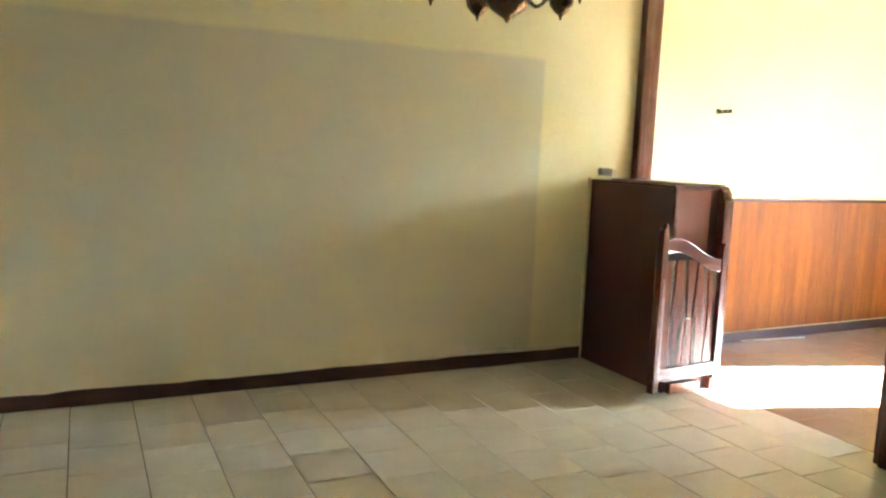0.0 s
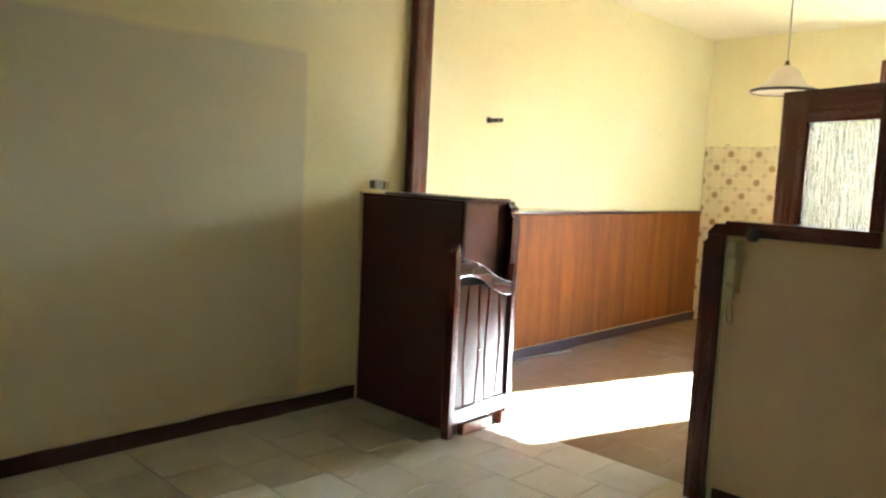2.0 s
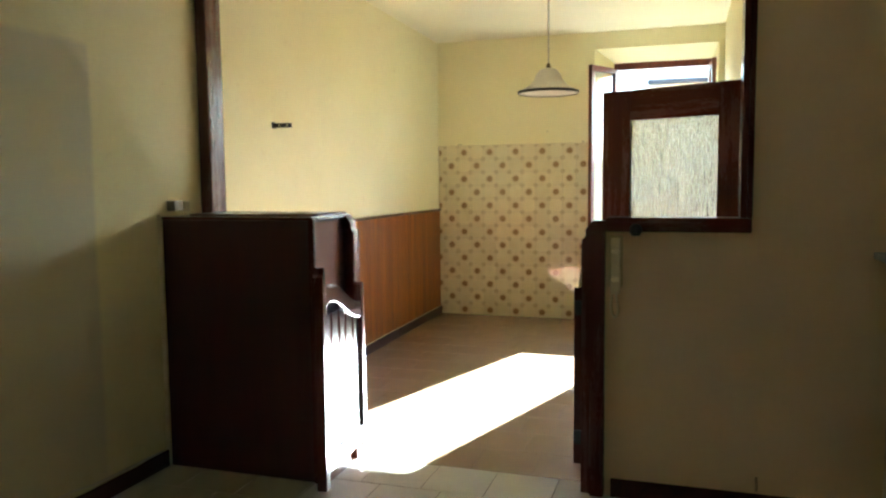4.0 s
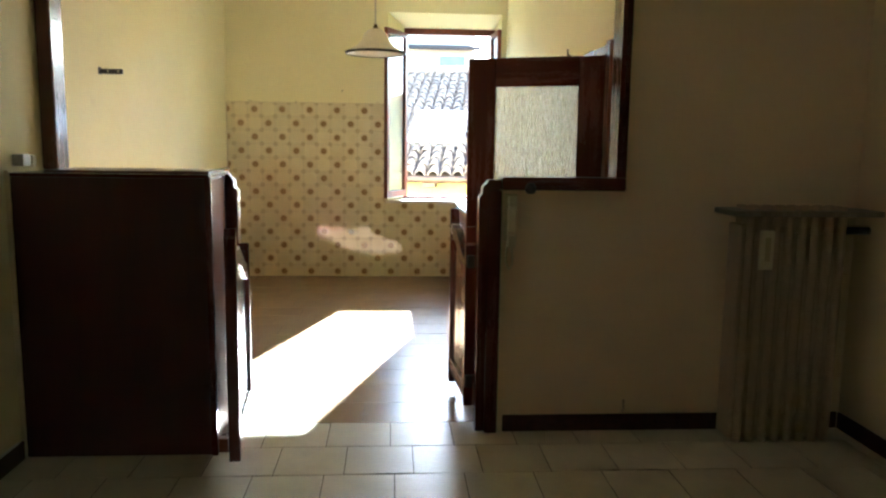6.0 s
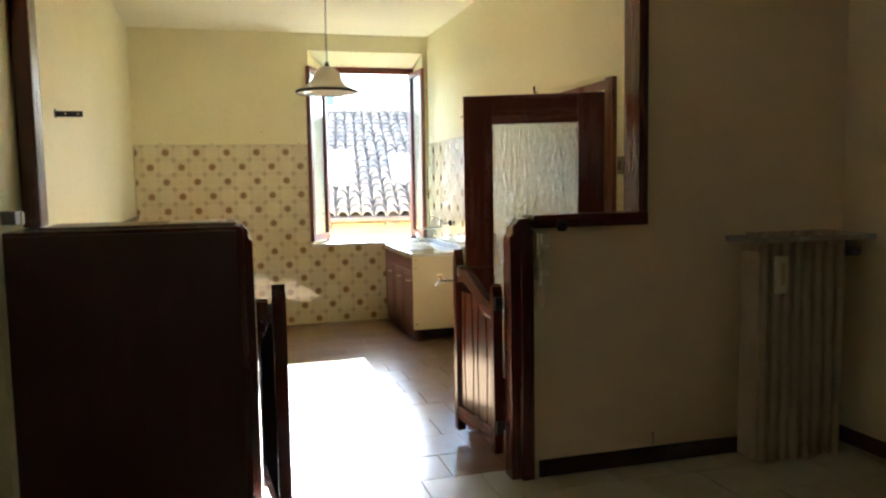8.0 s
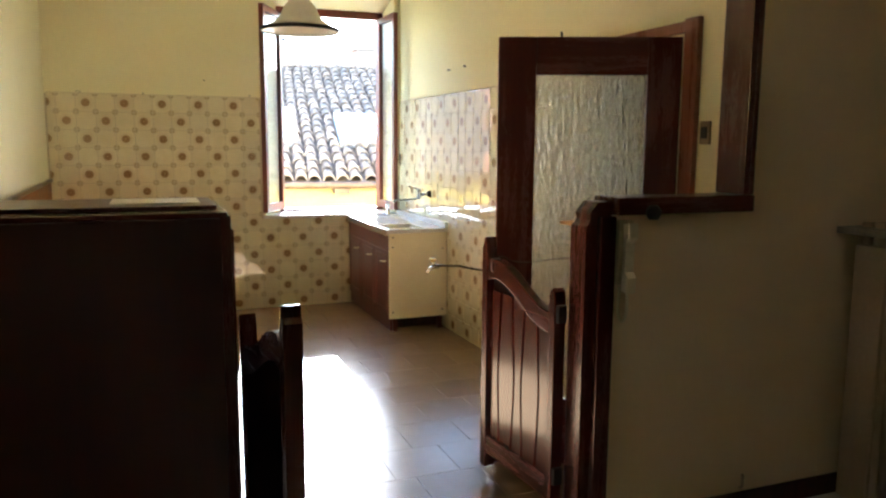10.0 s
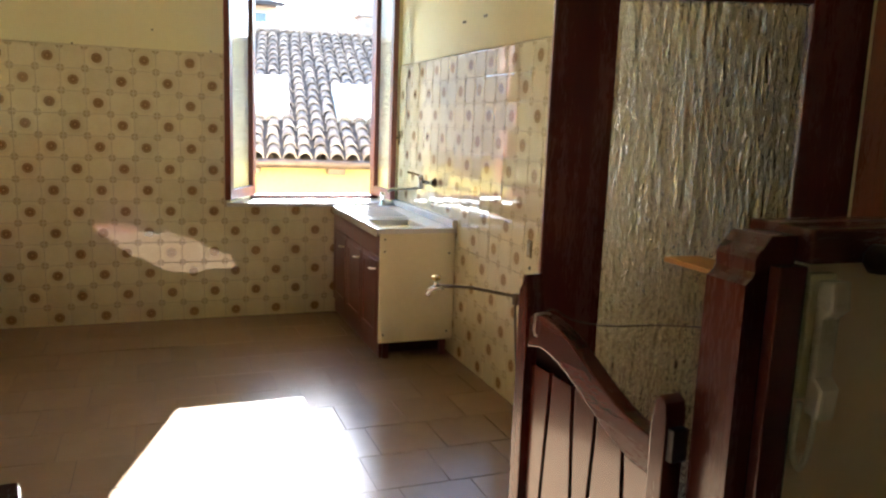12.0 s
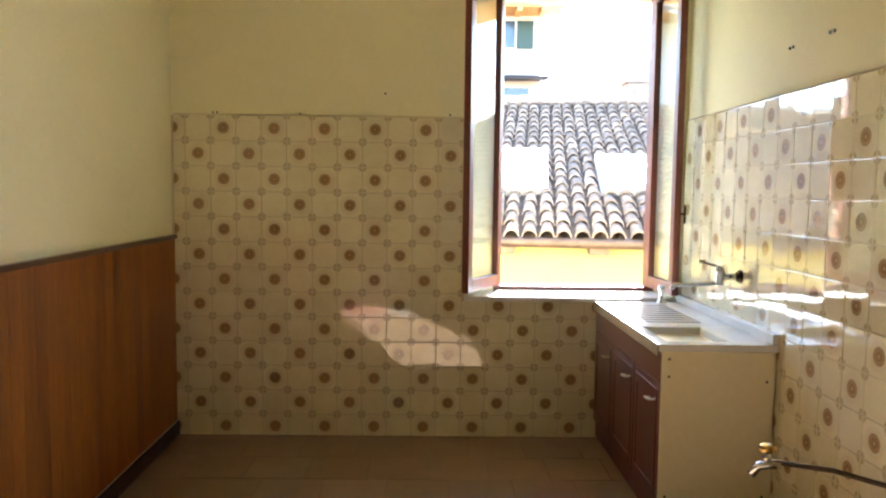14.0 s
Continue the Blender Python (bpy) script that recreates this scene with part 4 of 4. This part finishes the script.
# black disc paints the darkness of a hole in the tiles
hole_disc = thing("wall_hole_disc", (6.07, YS + 0.012, 0.79), "dark disc standing for a hole in the tiled wall", "plug")
part("plug", tube(bmesh.new(), [(6.07, YS + 0.009, 0.79), (6.07, YS + 0.016, 0.79)], 0.011, 12), black_metal, hole_disc)
loose = thing("loose_cable", (3.0, YN - 0.03, 0.09), "loose pale cable lying on the skirting", "cable")
part("cable", tube(bmesh.new(), curve_points([(2.05, YN - 0.008, 0.097), (2.3, YN - 0.010, 0.102), (2.5, YN - 0.012, 0.120), (2.7, YN - 0.012, 0.128), (2.9, YN - 0.010, 0.105), (3.35, YN - 0.010, 0.097)], 5), 0.005, 8), paper, loose)

strip = thing("loose_batten", (5.45, 4.535, 0), "thin pale wooden strip lying at the foot of the panelling", "batten")
part("strip", prism(bmesh.new(), [(5.10, 4.565), (5.80, 4.500), (5.803, 4.520), (5.103, 4.588)], "z", 0.001, 0.013, 0.002), socket_grey, strip)

# ---------------------------------------------------------------- outside
structure("ground", box(XO - 30, -200, -6.4, 400, 200, -6.2), street, "stone-paved street far below the window", "ground")
eave = thing("roof_eave", (9.5, 2.0, 3.1), "orange boarded eave above the window", "eave")
bm = bmesh.new()
prism(bm, [(XO, 3.34), (XO, 3.42), (10.0, 3.12), (10.0, 3.04)], "y", -1.5, 6.0)
part("boards", bm, orange_wood, eave)
for y in (-0.9, 0.1, 2.62, 3.6, 4.6):
    part("rafter", prism(bmesh.new(), [(XO, 3.20), (XO, 3.338), (9.95, 3.052), (9.95, 2.97), (9.9, 2.94)], "y", y - 0.06, y + 0.06), orange_wood, eave)
structure("wall_outside", box(XO - 0.02, -6, -6.2, XO, 10, -0.2), ochre_wall, "outer wall below the window", "wall")

EX, EZ, RX, RZ = 13.0, 0.95, 19.8, 3.37
slope = math.atan2(RZ - EZ, RX - EX)
house = thing("ochre_house", (16.4, 1.5, -6.2), "ochre house across the street with a clay tile roof", "house")
part("wall", box(EX + 0.35, -7.5, -6.2, RX + 6, 9.5, EZ - 0.02), ochre_wall, house)
bm = bmesh.new()
prism(bm, [(EX, EZ - 0.06), (EX, EZ), (RX, RZ), (RX + 6.5, EZ), (RX + 6.5, EZ - 0.06), (RX, RZ - 0.06)], "y", -8, 10)
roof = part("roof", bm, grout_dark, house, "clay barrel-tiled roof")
part("gutter", tube(bmesh.new(), [(EX - 0.06, -8, EZ - 0.05), (EX - 0.06, 10, EZ - 0.05)], 0.06, 10), gutter_metal, house, "brown gutter")
for y in np.arange(-7.0, 9.5, 1.15):
    part("bracket", box(EX - 0.02, y - 0.12, EZ - 0.20, EX + 0.349, y + 0.12, EZ - 0.075, bevel=0.01), gutter_metal, house)
# shadow lines on the facade, painted as strips of darker ochre
for z in (0.28, -0.12, -0.55):
    part("course_shadow", box(EX + 0.33, -7.5, z, EX + 0.349, 9.5, z + 0.035), ochre_shadow, house)

# barrel tiles
L, R = 0.42, 0.096


def barrel(bm, m, up):
    segs = 7
    rings = []
    for u, r in ((0.0, R), (L, R * 0.72)):
        for th in (0.0, 0.016):
            rings.append([bm.verts.new(m @ Vector((u, -(r - th) * math.cos(math.pi * i / segs), (1 if up else -1) * (r - th) * math.sin(math.pi * i / segs)))) for i in range(segs + 1)])
    a0, a1, b0, b1 = rings
    for i in range(segs):
        bm.faces.new((a0[i], a0[i + 1], b0[i + 1], b0[i])).smooth = True
        bm.faces.new((a0[i], a0[i + 1], a1[i + 1], a1[i]))


one = bmesh.new()
barrel(one, Matrix(), True)
bmesh.ops.recalc_face_normals(one, faces=one.faces[:])
barrel_me = mesh_of("roof_tile", one, roof_clay)
rest, valleys = bmesh.new(), bmesh.new()
rng = random.Random(5)
COLS, STEP = 80, 0.218
rows = int(math.hypot(RX - EX, RZ - EZ) / 0.36)
house_inv = house.matrix_basis.inverted()
made = 0
for c in range(COLS):
    y = -7.9 + STEP * c
    for r in range(rows):
        d = 0.36 * r - 0.05
        jit = rng.uniform(-0.012, 0.012)
        m = Matrix.Translation((EX + d * math.cos(slope), y + jit, EZ + d * math.sin(slope) + 0.035)) @ pose(0, 0, 0, 0, -math.degrees(slope) + 3.6 + rng.uniform(-0.8, 0.8), rng.uniform(-1.6, 1.6))
        if 0.0 < y < 3.4 and made < 300:
            o = new("roof_tile", barrel_me)
            o.parent = roof
            o.matrix_basis = house_inv @ m
            made += 1
        else:
            barrel(rest, m, True)
bmesh.ops.recalc_face_normals(rest, faces=rest.faces[:])
tagged(part("roof_tiles", rest, roof_clay, roof), kind="stuff")
bm = bmesh.new()
for y in np.arange(-7.9, 9.9, 0.42):
    tube(bm, [(RX - 0.05, y, RZ + 0.05), (RX - 0.05, y + 0.44, RZ + 0.06)], 0.11, 10)
part("ridge", bm, roof_clay, roof)


def skylight(y0, y1, s0, s1):
    """A flat white roof window lying in the tiles; s along the slope from the eave."""
    o = thing("skylight", (EX + s0 * math.cos(slope), (y0 + y1) / 2, EZ + s0 * math.sin(slope)), "white-framed skylight set in the tiled roof", "skylight", "skylights on the roof")
    o.matrix_basis = Matrix.Translation((EX + s0 * math.cos(slope), 0, EZ + s0 * math.sin(slope))) @ pose(0, 0, 0, 0, -math.degrees(slope), 0)
    part("kerb", box(0, y0, 0.0, s1 - s0, y1, 0.17, bevel=0.01), pale_render, o, world_space=False)
    part("pane", box(0.05, y0 + 0.05, 0.171, s1 - s0 - 0.05, y1 - 0.05, 0.18), white_enamel, o, world_space=False)
    return o


# the house stands slightly askew to the street
ASKEW = Matrix.Translation((EX, 1.2, 0)) @ pose(0, 0, 0, 0, 0, -8) @ Matrix.Translation((-EX, -1.2, 0))
for o in (house, skylight(1.67, 2.75, 1.56, 3.34), skylight(-0.15, 0.93, 1.55, 3.02)):
    o.matrix_basis = ASKEW @ o.matrix_basis

far = thing("pale_house", (26, 3.5, -6.2), "pale rendered house behind the roof with a green shutter", "house")
part("wall", box(24, 0.25, -6.2, 30, 9, 6.3), pale_render, far)
part("roof", prism(bmesh.new(), [(22.9, 6.18), (22.9, 6.30), (27.0, 7.6), (31.1, 6.30), (31.1, 6.18), (27.0, 7.48)], "y", -0.2, 9.5), roof_clay, far)
soffit = part("soffit", box(22.95, -0.15, 6.12, 23.999, 9.4, 6.175), orange_wood, far, "orange boarded eave soffit")
for y in (0.35, 0.95, 1.55, 2.15):
    part("rafter_end", box(22.9, y - 0.06, 6.0, 23.6, y + 0.06, 6.118, bevel=0.01), orange_wood, soffit)
part("canopy", prism(bmesh.new(), [(23.2, 4.38), (23.2, 4.47), (24, 4.60), (24, 4.44)], "y", 0.15, 3.05), dark_slate, far, "small dark canopy")
for y0, z0, z1 in ((0.96, 5.28, 5.98), (0.56, 3.1, 4.25)):
    w = part("window", box(23.95, y0, z0, 23.999, y0 + 0.8, z1), far_glass, far)
    for f0, f1 in ((z0 - 0.08, z0 - 0.001), (z1 + 0.001, z1 + 0.07)):
        part("frame", box(23.92, y0 - 0.05, f0, 23.999, y0 + 0.85, f1), pale_render, w)
part("shutter", box(23.93, 0.47, 5.27, 23.999, 0.90, 5.99, bevel=0.01), shutter_green, far, "dark green shutter")
chim = thing("chimney", (19.9, -1.27, 3.3), "pale rendered chimney with a clay cap on the ridge", "chimney")
part("shaft", box(19.6, -1.60, 2.9, 20.2, -0.95, 3.80, bevel=0.02), chimney_render, chim)
part("crown", box(19.53, -1.67, 3.802, 20.27, -0.88, 3.87, bevel=0.01), chimney_render, chim)
part("cap", prism(bmesh.new(), [(-1.58, 3.872), (-0.97, 3.872), (-1.10, 4.25), (-1.20, 4.29), (-1.45, 4.25)], "x", 19.6, 20.2), chimney_render, chim)

# ---------------------------------------------------------------- wall tiles
T = 0.1515


def tile_mesh(name, w, h, mt):
    """A glazed tile, its face towards -y, with rounded arrises; w and h as cuts of the full size, from its middle."""
    bm = bmesh.new()
    slab(bm, w[0], -0.009, h[0], w[1], 0.0, h[1], bevel=0.0018)
    return mesh_of(name, bm, mt)


G = 0.0016
FULL = (-T / 2 + G, T / 2 - G)
tile_cache = {}


def lay(parent, dot, w, h, m):
    key = (dot, tuple(round(q, 4) for q in (*w, *h)))
    if key not in tile_cache:
        tile_cache[key] = tile_mesh("tile", w, h, tile_dot_mat if dot else tile_plain_mat)
    o = new("tile", tile_cache[key])
    o.parent = parent
    o.matrix_basis = m
    return o


tiles_e = tagged(new("tiling_east"), "ivory glazed wall tiles with brown rosettes", "wall tiles", kind="structure")
part("bed", box(XE - 0.0085, 2.90, 0, XE - 0.001, YK - 0.002, 1.945), tile_grout, tiles_e)
part("bed", box(XE - 0.0085, YS + 0.012, 0, XE - 0.001, 2.899, 0.84), tile_grout, tiles_e)
part("top_edge", box(XE - 0.0095, 2.90, 1.9515, XE - 0.001, YK - 0.012, 1.956), tile_grout, tiles_e)
rnd = random.Random(3)
for j in range(13):
    z = 1.95 - T * (j + 0.5)
    for i in range(21):
        y = 4.66 - T * i
        hi, lo = min(y + T / 2, YK - 0.012), max(y - T / 2, YS + 0.012)
        if z - T / 2 > 0.80 and lo < 2.90:
            lo = max(lo, 2.90)
        if hi - lo < 0.02:
            continue
        top_z = FULL[1]
        if y < 2.90 + T / 2 and z + T / 2 > 0.845 and z - T / 2 < 0.80:
            top_z = 0.845 - z
        # local +x points to -y in the room
        w = (max(-(hi - y) + G, FULL[0]), min(-(lo - y) - G, FULL[1]))
        m = Matrix.Translation((XE - 0.003 + rnd.uniform(-0.0006, 0.0006), y, z)) @ pose(0, 0, 0, rnd.uniform(-0.4, 0.4), 0, -90 + rnd.uniform(-0.4, 0.4))
        lay(tiles_e, (i + j) % 2 == 0, w, (FULL[0], top_z), m)
tiles_s = tagged(new("tiling_south"), "ivory glazed wall tiles with brown rosettes", "wall tiles", kind="structure")
part("bed", box(5.092, YS + 0.001, 0, XE - 0.012, YS + 0.0085, 1.945), tile_grout, tiles_s)
part("top_edge", box(5.092, YS + 0.001, 1.9515, XE - 0.012, YS + 0.0098, 1.957), tile_grout, tiles_s)
for j in range(13):
    z = 1.95 - T * (j + 0.5)
    for i in range(23):
        x = XE - 0.012 - T * (i + 0.5)
        w = (max(-(x - 5.092) + G, FULL[0]) if x - T / 2 < 5.092 else FULL[0], FULL[1])
        if w[1] - w[0] < 0.02:
            continue
        # local +x points to -x in the room
        m = Matrix.Translation((x, YS + 0.003 + rnd.uniform(-0.0006, 0.0006), z)) @ pose(0, 0, 0, rnd.uniform(-0.9, 0.9), 0, 180 + rnd.uniform(-0.9, 0.9))
        lay(tiles_s, (i + j) % 2 == 1, (-w[1], -w[0]), FULL, m)

# ---------------------------------------------------------------- floor tiles
F = PITCH / 2 - 0.0028



def floor_tile(mt, f, round_off):
    return mesh_of("floor_tile", box(-f, -f, -0.012, f, f, 0.0, bevel=round_off), mt)


pale_me, tan_me = floor_tile(pale_tile, F, 0.0012), floor_tile(tan_tile, PITCH / 2 - 0.0018, 0.0008)
joined = bmesh.new()
shifts = (0.0, 0.11, 0.02, 0.215, 0.105, 0.01, 0.2, 0.09)
laid = 0
for i in range(18):
    x = 3.82 - PITCH * (i + 0.5)
    for j in range(20):
        y = 4.66 - 0.04 - shifts[i % 8] - PITCH * (j + 0.5) + 0.165
        if x < XW - 0.1 or y < YB - 0.1:
            continue
        m = Matrix.Translation((x, y, rnd.uniform(-0.0006, 0.0006))) @ pose(0, 0, 0, rnd.uniform(-0.1, 0.1), rnd.uniform(-0.1, 0.1), 0)
        if y > 0.3 and laid < 300 and x > -1.1:
            o = new("floor_tile", pale_me)
            o.parent, o.matrix_basis = floor_living, m
            laid += 1
        else:
            bmesh.ops.create_cube(joined, size=1.0, matrix=m @ Matrix.Translation((0, 0, -0.006)) @ Matrix.Diagonal((2 * F, 2 * F, 0.012, 1)))
o = new("floor_tiles", mesh_of("floor_tiles", joined, pale_tile))
o.parent = floor_living
tagged(o, kind="stuff")
for i in range(15):
    x = 3.82 + PITCH * (i + 0.5)
    for j in range(11):
        y = 4.66 - shifts[(i + 3) % 8] - PITCH * (j + 0.5) + 0.165
        if x > XE + 0.1 or y < YS - 0.1 or (y - F > YK):
            continue
        o = new("floor_tile", tan_me)
        o.parent = floor_kitchen
        o.matrix_basis = Matrix.Translation((x, y, rnd.uniform(-0.0006, 0.0006))) @ pose(0, 0, 0, rnd.uniform(-0.1, 0.1), rnd.uniform(-0.1, 0.1), 0)
